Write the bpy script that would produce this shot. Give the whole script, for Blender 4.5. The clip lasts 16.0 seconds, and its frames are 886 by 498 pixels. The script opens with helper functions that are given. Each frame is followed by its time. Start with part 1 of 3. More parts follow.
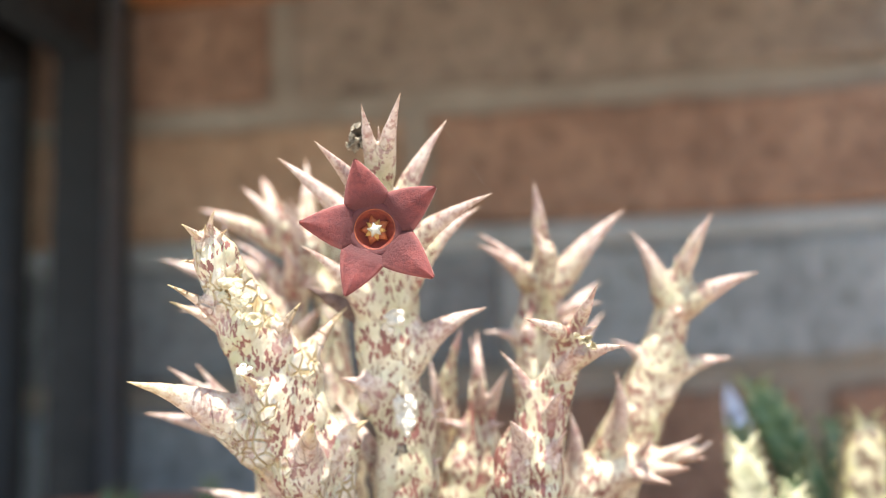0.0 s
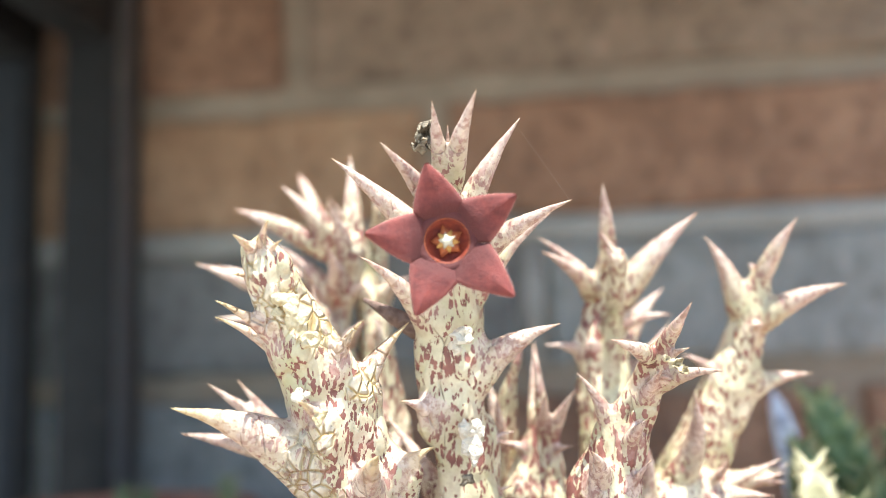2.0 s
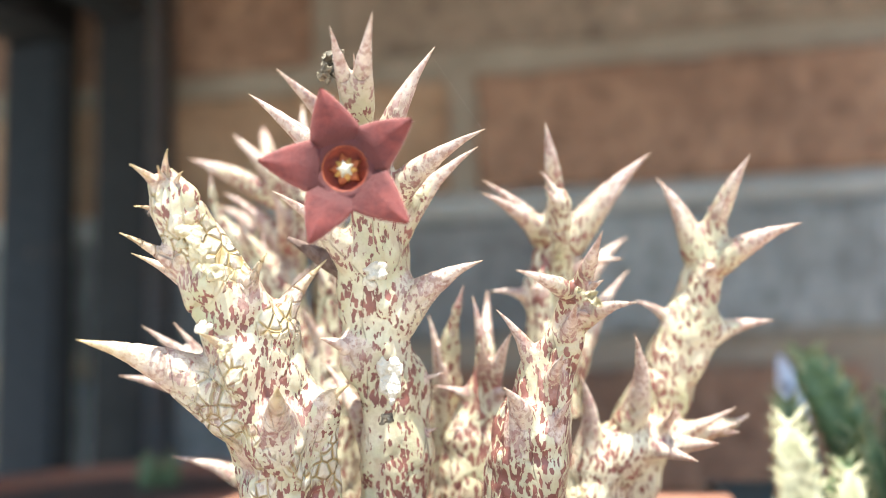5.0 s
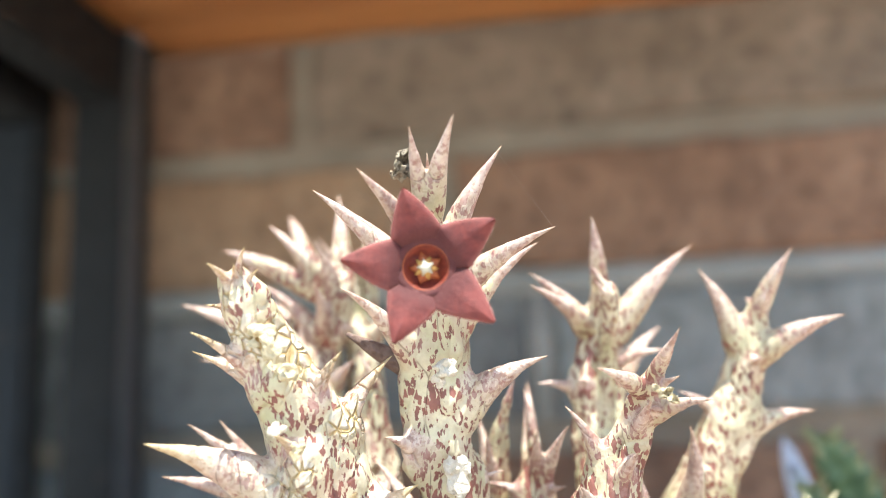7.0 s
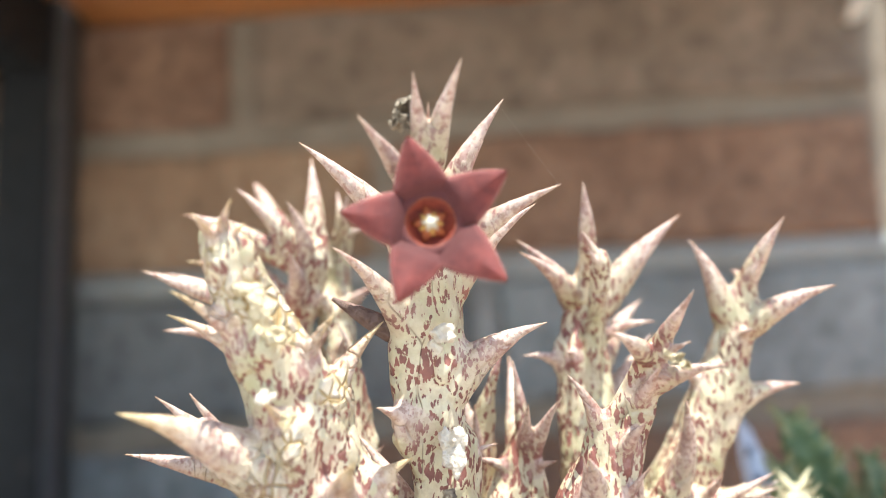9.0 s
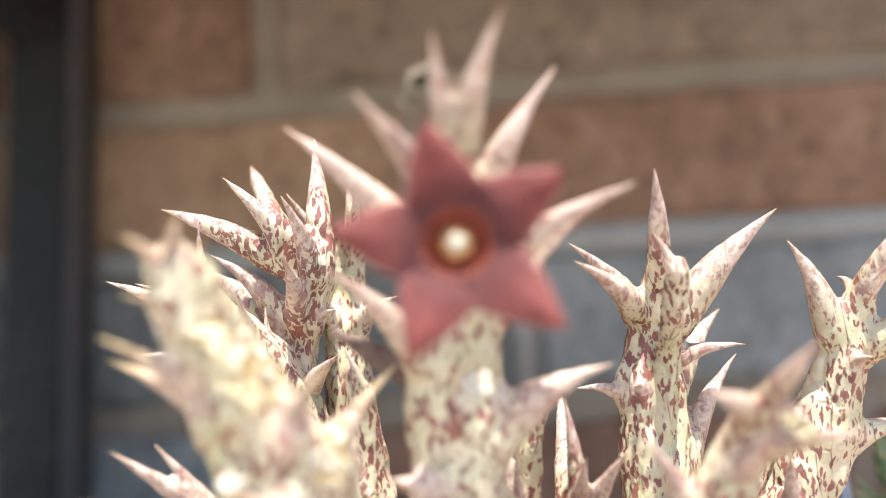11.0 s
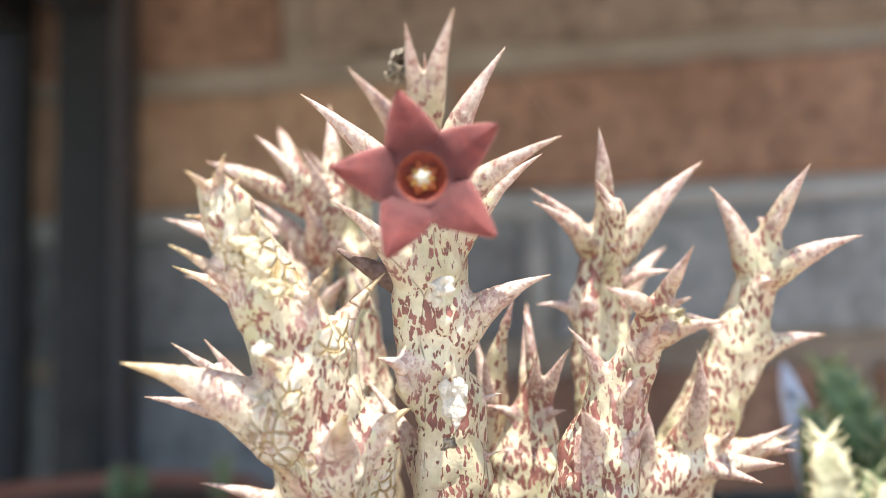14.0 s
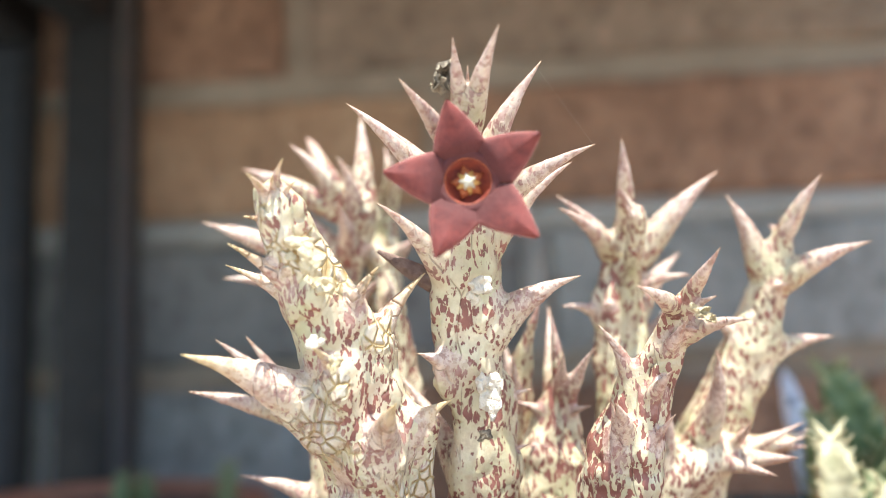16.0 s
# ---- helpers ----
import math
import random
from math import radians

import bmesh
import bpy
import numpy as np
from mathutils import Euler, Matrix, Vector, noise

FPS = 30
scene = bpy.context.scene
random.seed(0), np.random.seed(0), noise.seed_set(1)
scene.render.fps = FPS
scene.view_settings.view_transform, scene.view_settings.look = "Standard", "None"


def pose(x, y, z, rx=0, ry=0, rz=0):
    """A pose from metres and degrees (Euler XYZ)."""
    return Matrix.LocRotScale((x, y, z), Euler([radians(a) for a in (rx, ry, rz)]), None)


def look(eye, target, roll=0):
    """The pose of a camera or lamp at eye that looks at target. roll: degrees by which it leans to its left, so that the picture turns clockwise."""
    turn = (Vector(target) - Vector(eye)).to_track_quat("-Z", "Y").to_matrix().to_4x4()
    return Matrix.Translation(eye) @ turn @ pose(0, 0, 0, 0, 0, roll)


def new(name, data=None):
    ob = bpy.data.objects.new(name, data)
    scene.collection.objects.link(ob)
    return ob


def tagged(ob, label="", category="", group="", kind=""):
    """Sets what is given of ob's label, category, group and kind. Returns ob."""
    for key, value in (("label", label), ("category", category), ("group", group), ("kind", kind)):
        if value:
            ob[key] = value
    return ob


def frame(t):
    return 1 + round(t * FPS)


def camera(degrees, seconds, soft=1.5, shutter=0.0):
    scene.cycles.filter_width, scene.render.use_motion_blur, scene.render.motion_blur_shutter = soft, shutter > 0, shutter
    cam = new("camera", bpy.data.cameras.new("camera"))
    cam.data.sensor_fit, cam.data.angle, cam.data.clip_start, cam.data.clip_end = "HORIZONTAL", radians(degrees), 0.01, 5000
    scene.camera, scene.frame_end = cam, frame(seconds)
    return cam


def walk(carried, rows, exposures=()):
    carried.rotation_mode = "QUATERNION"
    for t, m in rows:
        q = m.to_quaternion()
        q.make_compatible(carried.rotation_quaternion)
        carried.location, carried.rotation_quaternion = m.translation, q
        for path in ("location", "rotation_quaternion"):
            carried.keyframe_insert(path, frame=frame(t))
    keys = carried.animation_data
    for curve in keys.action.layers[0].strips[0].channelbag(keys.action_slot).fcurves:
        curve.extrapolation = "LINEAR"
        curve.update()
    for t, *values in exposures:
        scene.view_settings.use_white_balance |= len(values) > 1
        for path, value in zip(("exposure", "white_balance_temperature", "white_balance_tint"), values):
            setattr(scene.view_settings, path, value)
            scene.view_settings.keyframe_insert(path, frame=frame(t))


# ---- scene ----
cam = camera(54.0, 16.0, soft=0.75)
cam.data.dof.use_dof = True
cam.data.dof.focus_distance = 0.106
cam.data.dof.aperture_fstop = 11.0
PATH = [
    (0, (0.03741, 0.05656, 1.23701), (-0.1818, 2.0231, 1.5278), -2.25),
    (0.5, (0.03279, 0.06757, 1.23630), (-0.1958, 2.0337, 1.5231), -2.27),
    (1, (0.02653, 0.07024, 1.23815), (-0.1914, 2.0373, 1.5262), -2.16),
    (1.5, (0.03303, 0.06479, 1.24193), (-0.1987, 2.0335, 1.5071), -1.97),
    (2, (0.02767, 0.06590, 1.24219), (-0.1977, 2.0366, 1.4983), -1.95),
    (2.5, (0.02592, 0.07000, 1.24382), (-0.1961, 2.0438, 1.4783), -1.61),
    (3, (0.02831, 0.06943, 1.24669), (-0.1997, 2.0454, 1.4549), -1.51),
    (3.5, (0.02935, 0.06890, 1.24137), (-0.1947, 2.0467, 1.4361), -1.69),
    (3.7, (0.03204, 0.06932, 1.24135), (-0.1925, 2.0471, 1.4360), -1.77),
    (5.8, (0.04648, 0.07218, 1.23276), (-0.4086, 2.0008, 1.5036), -1.43),
    (6, (0.04605, 0.07217, 1.23430), (-0.4148, 1.9972, 1.5203), -1.35),
    (6.5, (0.03713, 0.07364, 1.23061), (-0.4101, 1.9870, 1.6038), -1.50),
    (7, (0.03104, 0.06906, 1.23838), (-0.2168, 2.0130, 1.6379), -2.57),
    (7.5, (0.02106, 0.06937, 1.23342), (-0.0904, 2.0266, 1.6292), -2.55),
    (8, (0.02097, 0.07174, 1.23376), (-0.0245, 2.0333, 1.6214), -2.58),
    (8.2, (0.02045, 0.07158, 1.23453), (-0.0293, 2.0307, 1.6339), -2.68),
    (10.3, (0.02510, 0.08941, 1.24127), (-0.1121, 2.0597, 1.5561), -2.60),
    (10.5, (0.02441, 0.09152, 1.24386), (-0.1196, 2.0616, 1.5570), -2.66),
    (11, (0.02153, 0.09977, 1.24589), (-0.1496, 2.0707, 1.5397), -2.59),
    (11.5, (0.02223, 0.10606, 1.24580), (-0.1560, 2.0798, 1.5156), -2.34),
    (12, (0.02074, 0.10873, 1.24943), (-0.1795, 2.0819, 1.5073), -2.37),
    (12.5, (0.02336, 0.11370, 1.24884), (-0.1860, 2.0868, 1.4999), -2.27),
    (13, (0.02302, 0.11515, 1.24855), (-0.1913, 2.0888, 1.4907), -2.28),
    (13.5, (0.02668, 0.09841, 1.24729), (-0.2175, 2.0696, 1.4810), -2.06),
    (14, (0.02977, 0.07621, 1.23830), (-0.2165, 2.0481, 1.4643), -1.98),
    (14.5, (0.02856, 0.06519, 1.24261), (-0.2119, 2.0374, 1.4721), -1.89),
    (15, (0.02723, 0.06040, 1.24141), (-0.2085, 2.0332, 1.4710), -1.88),
    (15.5, (0.02698, 0.06267, 1.23859), (-0.1939, 2.0362, 1.4762), -1.83),
    (16, (0.02445, 0.06979, 1.23625), (-0.1942, 2.0410, 1.4940), -1.76),
]
walk(cam, [(t, look(eye, target, roll)) for t, eye, target, roll in PATH], exposures=[(0.0, 1.18, 6200, 7.5), (3.5, 1.29, 6080, 3.5), (7.0, 1.27, 6100, 4.5), (8.2, 1.11, 6150, 6.5), (11.0, 1.15, 6300, 9.5), (12.5, 1.06, 6350, 12.0), (13.3, 1.06, 6350, 12.0), (14.5, 1.18, 6150, 7.0), (16.0, 1.14, 6170, 6.8)])

# ---- light: clear sky, high sun from the garden side ----
SUN_ELEVATION = radians(72)
world = bpy.data.worlds.new("world")
scene.world = world
world.use_nodes = True
wn = world.node_tree
sky = wn.nodes.new("ShaderNodeTexSky")
sky.sky_type, sky.sun_disc = "NISHITA", False
sky.sun_elevation, sky.sun_rotation = SUN_ELEVATION, radians(163)
wn.links.new(sky.outputs[0], wn.nodes["Background"].inputs[0])
wn.nodes["Background"].inputs[1].default_value = 0.15
sun = new("sun", bpy.data.lights.new("sun", "SUN"))
sun.data.energy, sun.data.angle, sun.data.color = 5.0, radians(0.5), (1.0, 0.95, 0.87)
sun.matrix_world = look((0.075, -0.31, 0.95), (0.0, 0.0, 0.0))


# ---- materials ----
class Mat:
    """A node material with short ways to add nodes."""

    def __init__(self, name, rough=0.6, metal=0.0):
        self.m = bpy.data.materials.new(name)
        self.m.use_nodes = True
        self.t = self.m.node_tree
        self.p = self.t.nodes["Principled BSDF"]
        self.p.inputs["Roughness"].default_value = rough
        self.p.inputs["Metallic"].default_value = metal
        self.co = self.t.nodes.new("ShaderNodeTexCoord").outputs["Object"]

    def link(self, a, b):
        self.t.links.new(a, b)

    def put(self, sock, v):
        if isinstance(v, bpy.types.NodeSocket):
            self.link(v, sock)
        elif v is not None:
            sock.default_value = v if not isinstance(v, tuple) or len(v) != 3 or sock.type != "RGBA" else (*v, 1)

    def scaled(self, s, loc=(0, 0, 0)):
        n = self.t.nodes.new("ShaderNodeMapping")
        n.inputs["Scale"].default_value, n.inputs["Location"].default_value = s, loc
        self.link(self.co, n.inputs[0])
        return n.outputs[0]

    def noise(self, scale, detail=4, rough=0.55, distort=0.0, vec=None):
        n = self.t.nodes.new("ShaderNodeTexNoise")
        n.inputs["Scale"].default_value, n.inputs["Detail"].default_value = scale, detail
        n.inputs["Roughness"].default_value, n.inputs["Distortion"].default_value = rough, distort
        self.link(vec or self.co, n.inputs["Vector"])
        return n.outputs["Fac"]

    def voronoi(self, scale, feature="F1", vec=None):
        n = self.t.nodes.new("ShaderNodeTexVoronoi")
        n.feature = feature
        n.inputs["Scale"].default_value = scale
        self.link(vec or self.co, n.inputs["Vector"])
        return n.outputs["Distance"]

    def ramp(self, fac, *stops):
        n = self.t.nodes.new("ShaderNodeValToRGB")
        while len(n.color_ramp.elements) < len(stops):
            n.color_ramp.elements.new(0.5)
        for e, (at, c) in zip(n.color_ramp.elements, stops):
            e.position, e.color = at, (c, c, c, 1) if isinstance(c, (int, float)) else (*c, 1)
        self.link(fac, n.inputs[0])
        return n.outputs[0]

    def mix(self, fac, a, b, kind="MIX"):
        n = self.t.nodes.new("ShaderNodeMix")
        n.data_type, n.blend_type = "RGBA", kind
        self.put(n.inputs[0], fac)
        self.put(n.inputs[6], a)
        self.put(n.inputs[7], b)
        return n.outputs[2]

    def math(self, op, a, b=None):
        n = self.t.nodes.new("ShaderNodeMath")
        n.operation = op
        self.put(n.inputs[0], a)
        self.put(n.inputs[1], b)
        return n.outputs[0]

    def attr(self, name):
        n = self.t.nodes.new("ShaderNodeAttribute")
        n.attribute_name = name
        return n.outputs["Fac"]

    def random(self):
        return self.t.nodes.new("ShaderNodeObjectInfo").outputs["Random"]

    def colour(self, v):
        self.put(self.p.inputs["Base Color"], v)
        return self

    def bump(self, h, strength=0.4, distance=0.001):
        n = self.t.nodes.new("ShaderNodeBump")
        n.inputs["Strength"].default_value, n.inputs["Distance"].default_value = strength, distance
        self.link(h, n.inputs["Height"])
        self.link(n.outputs[0], self.p.inputs["Normal"])
        return self


def brick_material(name, dark, main, light):
    a = Mat(name, 0.9)
    big = a.noise(24, 6, 0.65, 0.9)
    fine = a.noise(260, 6, 0.65)
    c = a.ramp(big, (0.34, dark), (0.5, main), (0.66, light))
    c = a.mix(a.ramp(fine, (0.4, 0.0), (0.7, 0.55)), c, dark)
    pits = a.math("ADD", a.noise(110, 5, 0.7, 0.4), a.math("MULTIPLY", a.noise(16, 3), 0.3))
    c = a.mix(a.ramp(pits, (0.66, 0.0), (0.80, 0.6)), c, tuple(0.28 * v for v in dark))
    c = a.mix(a.ramp(a.noise(45, 4, 0.6, 1.0), (0.60, 0.0), (0.72, 0.45)), c, tuple(min(1.0, 1.25 * v + 0.03) for v in light))
    a.colour(a.mix(0.22, c, a.ramp(a.random(), (0.0, dark), (1.0, light))))
    return a.bump(a.math("ADD", fine, a.noise(60, 4)), 0.7, 0.002).m


BRICK_RED = brick_material("brick_red_brown", (0.12, 0.072, 0.048), (0.255, 0.152, 0.096), (0.34, 0.215, 0.138))
BRICK_GREY = brick_material("brick_grey_brown", (0.12, 0.095, 0.07), (0.235, 0.185, 0.135), (0.30, 0.24, 0.18))
# dark grey bricks, with the deeper shade at the left put into the colour
BRICK_SHADED_GREY = brick_material("brick_shaded_grey", (0.09, 0.095, 0.093), (0.17, 0.18, 0.175), (0.23, 0.245, 0.24))
BRICK_TAN = brick_material("brick_tan", (0.19, 0.118, 0.07), (0.33, 0.215, 0.130), (0.40, 0.28, 0.175))
BRICK_BLUE = brick_material("brick_blue_grey", (0.13, 0.14, 0.14), (0.25, 0.275, 0.27), (0.33, 0.355, 0.35))


def mortar_material():
    a = Mat("mortar", 0.95)
    f = a.noise(40, 6, 0.6)
    a.colour(a.mix(a.ramp(a.noise(300, 4), (0.4, 0.0), (0.7, 0.5)), a.ramp(f, (0.3, (0.185, 0.155, 0.115)), (0.7, (0.29, 0.255, 0.20))), (0.20, 0.165, 0.125)))
    return a.bump(a.noise(350, 5), 0.6, 0.0015).m


MORTAR = mortar_material()


def pale_mortar_material():
    a = Mat("pale_mortar", 0.95)
    a.colour(a.mix(a.ramp(a.noise(280, 4), (0.4, 0.0), (0.7, 0.5)), a.ramp(a.noise(30, 6, 0.65), (0.3, (0.23, 0.24, 0.225)), (0.7, (0.37, 0.38, 0.36))), (0.21, 0.21, 0.19)))
    return a.bump(a.noise(350, 5), 0.6, 0.0015).m


PALE_MORTAR = pale_mortar_material()


def wood_material(name, dark, light):
    a = Mat(name, 0.55)
    v = a.scaled((6, 90, 90))
    g = a.noise(1.0, 6, 0.6, 0.8, v)
    fine = a.noise(1.0, 4, 0.6, 0.0, a.scaled((20, 500, 500)))
    a.colour(a.mix(a.ramp(fine, (0.4, 0.0), (0.75, 0.45)), a.ramp(g, (0.3, dark), (0.7, light)), dark))
    return a.bump(fine, 0.3, 0.0006).m


WOOD = wood_material("oiled_pine", (0.30, 0.11, 0.03), (0.55, 0.26, 0.09))


def paint_material(name, c, rough=0.6, worn=(0.12, 0.09, 0.07)):
    a = Mat(name, rough)
    n = a.noise(60, 6, 0.65)
    a.colour(a.mix(a.ramp(n, (0.62, 0.0), (0.74, 0.5)), c, worn))
    a.put(a.p.inputs["Roughness"], a.ramp(a.noise(150, 4), (0.3, rough - 0.05), (0.7, rough + 0.2)))
    a.p.inputs["Specular IOR Level"].default_value = 0.3
    return a.bump(a.noise(500, 3), 0.15, 0.0004).m


BLACK_PAINT = paint_material("black_steel_paint", (0.010, 0.011, 0.0115))
# grey stands in for light bounced onto the post's side; specks are wear
LIT_SIDE_PAINT = paint_material("lit_side_grey_paint", (0.062, 0.064, 0.066), 0.5, (0.16, 0.15, 0.13))
BLUE_PAINT = paint_material("blue_black_paint", (0.015, 0.019, 0.024))
DARK_PLASTIC = paint_material("dark_plastic", (0.055, 0.07, 0.06), 0.45, (0.2, 0.2, 0.16))


def stem_material(name, cork, dense=0.0, thorn_tip=(0.36, 0.22, 0.12)):
    """Pale grey-green skin with small maroon flecks, mauve thorns, and yellow corky scars."""
    a = Mat(name, 0.48)
    tip = a.attr("tip")
    skin = a.ramp(a.noise(130, 4), (0.3, (0.43, 0.40, 0.225)), (0.5, (0.59, 0.53, 0.34)), (0.72, (0.75, 0.675, 0.49)))
    skin = a.mix(a.ramp(a.noise(900, 4, 0.6), (0.42, 0.0), (0.70, 0.5)), skin, (0.45, 0.34, 0.23))
    # flecks: cells drawn out along the stem, their edges frayed, thicker in some places
    stretched = a.scaled((1, 1, 0.42))
    warp = a.t.nodes.new("ShaderNodeTexNoise")
    warp.inputs["Scale"].default_value, warp.inputs["Detail"].default_value = 900, 2
    a.link(stretched, warp.inputs["Vector"])
    moved = a.t.nodes.new("ShaderNodeVectorMath")
    moved.operation = "MULTIPLY_ADD"
    moved.inputs[1].default_value = (0.0016, 0.0016, 0.0016)
    a.link(warp.outputs["Color"], moved.inputs[0])
    a.link(stretched, moved.inputs[2])
    spot = a.voronoi(1350, "F1", moved.outputs[0])
    frayed = a.math("ADD", spot, a.math("MULTIPLY", a.noise(1900, 3, 0.6, 0.5, stretched), 1.1))
    patch = a.ramp(a.noise(150, 3, 0.5), (0.32, 0.07), (0.66, 0.36 + dense))
    frayed = a.math("SUBTRACT", frayed, a.math("ADD", patch, dense))
    fleck = a.ramp(frayed, (0.69, 0.96), (0.75, 0.0))
    red = a.ramp(a.noise(420, 3), (0.35, (0.17, 0.052, 0.042)), (0.7, (0.30, 0.105, 0.080)))
    blush = a.ramp(a.noise(210, 4, 0.6, 0.5), (0.50, 0.0), (0.74, 0.5))
    c = a.mix(blush, skin, (0.44, 0.27, 0.21))
    c = a.mix(fleck, c, red)
    groove = a.ramp(a.voronoi(240, "DISTANCE_TO_EDGE", a.scaled((1, 1, 0.22))), (0.0, 0.6), (0.022, 0.0))
    groove = a.math("MULTIPLY", groove, a.ramp(a.noise(230, 2), (0.47, 0.0), (0.60, 1.0)))
    c = a.mix(groove, c, (0.17, 0.09, 0.06))
    mauve = a.ramp(a.noise(450, 4), (0.32, (0.44, 0.28, 0.235)), (0.64, (0.72, 0.57, 0.47)))
    streak = a.ramp(a.noise(1300, 3, 0.6), (0.50, 0.0), (0.60, 0.75))
    mauve = a.mix(streak, mauve, (0.33, 0.16, 0.13))
    c = a.mix(a.ramp(tip, (0.26, 0.0), (0.66, 0.85)), c, mauve)
    c = a.mix(a.ramp(tip, (0.90 - 3 * max(0.0, cork), 0.0), (1.0, 0.8)), c, thorn_tip)
    # cork: pale scales with yellow-brown rims
    cell = a.voronoi(620, "DISTANCE_TO_EDGE", a.scaled((1, 1, 0.8)))
    lump = a.ramp(cell, (0.0, 0.0), (0.13, 1.0))
    where = a.ramp(a.noise(110, 3, 0.5, 0.4), (0.62 - cork, 0.0), (0.70 - cork, 1.0))
    corky = a.ramp(a.noise(330, 4), (0.3, (0.50, 0.39, 0.25)), (0.5, (0.66, 0.57, 0.43)), (0.7, (0.76, 0.70, 0.59)))
    corky = a.mix(lump, (0.46, 0.31, 0.11), corky)
    c = a.mix(a.math("MULTIPLY", where, a.ramp(tip, (0.2, 1.0), (0.5, 0.0))), c, corky)
    a.colour(c)
    a.p.inputs["Subsurface Weight"].default_value = 0.05
    a.p.inputs["Subsurface Radius"].default_value = (0.002, 0.0015, 0.0008)
    h = a.math("ADD", a.math("MULTIPLY", a.noise(420, 4, 0.55, 0.0, a.scaled((1, 1, 0.45))), 0.5), a.math("MULTIPLY", a.math("MULTIPLY", lump, where), 0.8))
    h = a.math("ADD", h, a.math("MULTIPLY", a.noise(2600, 3), 0.12))
    h = a.math("SUBTRACT", h, a.math("MULTIPLY", groove, 0.5))
    h = a.math("SUBTRACT", h, a.math("MULTIPLY", fleck, 0.06))
    return a.bump(h, 0.8, 0.0008).m


SKIN = stem_material("flecked_skin", -0.03)
CORKY = stem_material("corky_skin", 0.10, 0.0, (0.58, 0.43, 0.18))
DENSE_SKIN = stem_material("densely_flecked_skin", -0.03, 0.05)


def green_material(name, dark, light, tooth, spread):
    a = Mat(name, 0.5)
    n = a.noise(300, 5, 0.6)
    c = a.ramp(n, (0.5 - spread, dark), (0.5 + spread, light))
    a.colour(a.mix(a.ramp(a.attr("tip"), (0.2, 0.0), (0.8, 0.85)), c, tooth))
    return a.bump(a.noise(900, 4), 0.5, 0.0006).m


GREEN = green_material("green_skin", (0.05, 0.095, 0.04), (0.15, 0.22, 0.09), (0.34, 0.33, 0.16), 0.2)
LIME = green_material("lime_skin", (0.28, 0.27, 0.14), (0.50, 0.46, 0.30), (0.64, 0.58, 0.36), 0.2)
TAN_SKIN = green_material("tan_skin", (0.15, 0.09, 0.05), (0.55, 0.47, 0.28), (0.62, 0.55, 0.25), 0.07)


def petal_material():
    a = Mat("velvet_petal", 0.75)
    c = a.ramp(a.noise(700, 6, 0.75), (0.32, (0.095, 0.015, 0.012)), (0.68, (0.215, 0.040, 0.031)))
    c = a.mix(a.ramp(a.attr("tip"), (0.36, 0.85), (0.62, 0.0)), c, (0.075, 0.013, 0.012))
    c = a.mix(a.ramp(a.attr("edge"), (0.72, 0.0), (1.0, 0.45)), c, (0.36, 0.12, 0.10))
    a.colour(c)
    a.p.inputs["Sheen Weight"].default_value = 0.08
    a.p.inputs["Sheen Tint"].default_value = (1.0, 0.6, 0.5, 1)
    a.p.inputs["Subsurface Weight"].default_value = 0.2
    a.p.inputs["Subsurface Radius"].default_value = (0.002, 0.0006, 0.0004)
    return a.bump(a.noise(2600, 4, 0.7), 0.6, 0.0003).m


PETAL = petal_material()


def simple(name, c1, c2, scale=400, rough=0.6, bump=0.4, dist=0.0006):
    a = Mat(name, rough)
    n = a.noise(scale, 5, 0.6)
    a.colour(a.ramp(n, (0.3, c1), (0.7, c2)))
    return a.bump(a.noise(scale * 2, 4), bump, dist).m


TUBE = simple("dark_red_tube", (0.10, 0.011, 0.008), (0.26, 0.040, 0.014), 900)
ORANGE = simple("orange_rim", (0.17, 0.028, 0.012), (0.44, 0.12, 0.025), 1400)
YELLOW = simple("yellow_corona", (0.34, 0.15, 0.03), (0.62, 0.38, 0.10), 900)
WHITE_WAX = simple("white_wax", (0.46, 0.41, 0.30), (0.58, 0.53, 0.41), 900)
SCAR = simple("white_scar", (0.64, 0.56, 0.43), (0.82, 0.75, 0.62), 900, 0.7, 0.9, 0.001)
YELLOW_SCAR = simple("yellow_scar", (0.46, 0.35, 0.17), (0.70, 0.61, 0.42), 700, 0.7, 0.9, 0.001)
DRY = simple("dry_brown", (0.10, 0.055, 0.04), (0.28, 0.19, 0.15), 700, 0.8, 0.8, 0.001)
HUSK = simple("dry_husk", (0.07, 0.045, 0.025), (0.48, 0.40, 0.28), 1100, 0.8, 0.9, 0.001)
TERRACOTTA = simple("terracotta", (0.26, 0.115, 0.07), (0.38, 0.19, 0.12), 70, 0.85, 0.3, 0.001)
SOIL = simple("gritty_soil", (0.04, 0.03, 0.02), (0.16, 0.12, 0.09), 300, 0.95, 1.0, 0.003)
TAG = simple("white_plastic", (0.62, 0.66, 0.70), (0.74, 0.77, 0.80), 60, 0.4, 0.05, 0.0002)
SILK = simple("silk", (0.5, 0.45, 0.38), (0.8, 0.76, 0.7), 3000, 0.25)
HAIR = simple("petal_hair", (0.50, 0.26, 0.22), (0.70, 0.45, 0.38), 3000, 0.5)
INK = simple("faded_ink", (0.10, 0.12, 0.16), (0.18, 0.20, 0.25), 400)
GROUND = simple("ground", (0.38, 0.35, 0.30), (0.52, 0.48, 0.42), 6, 0.95, 0.5, 0.01)


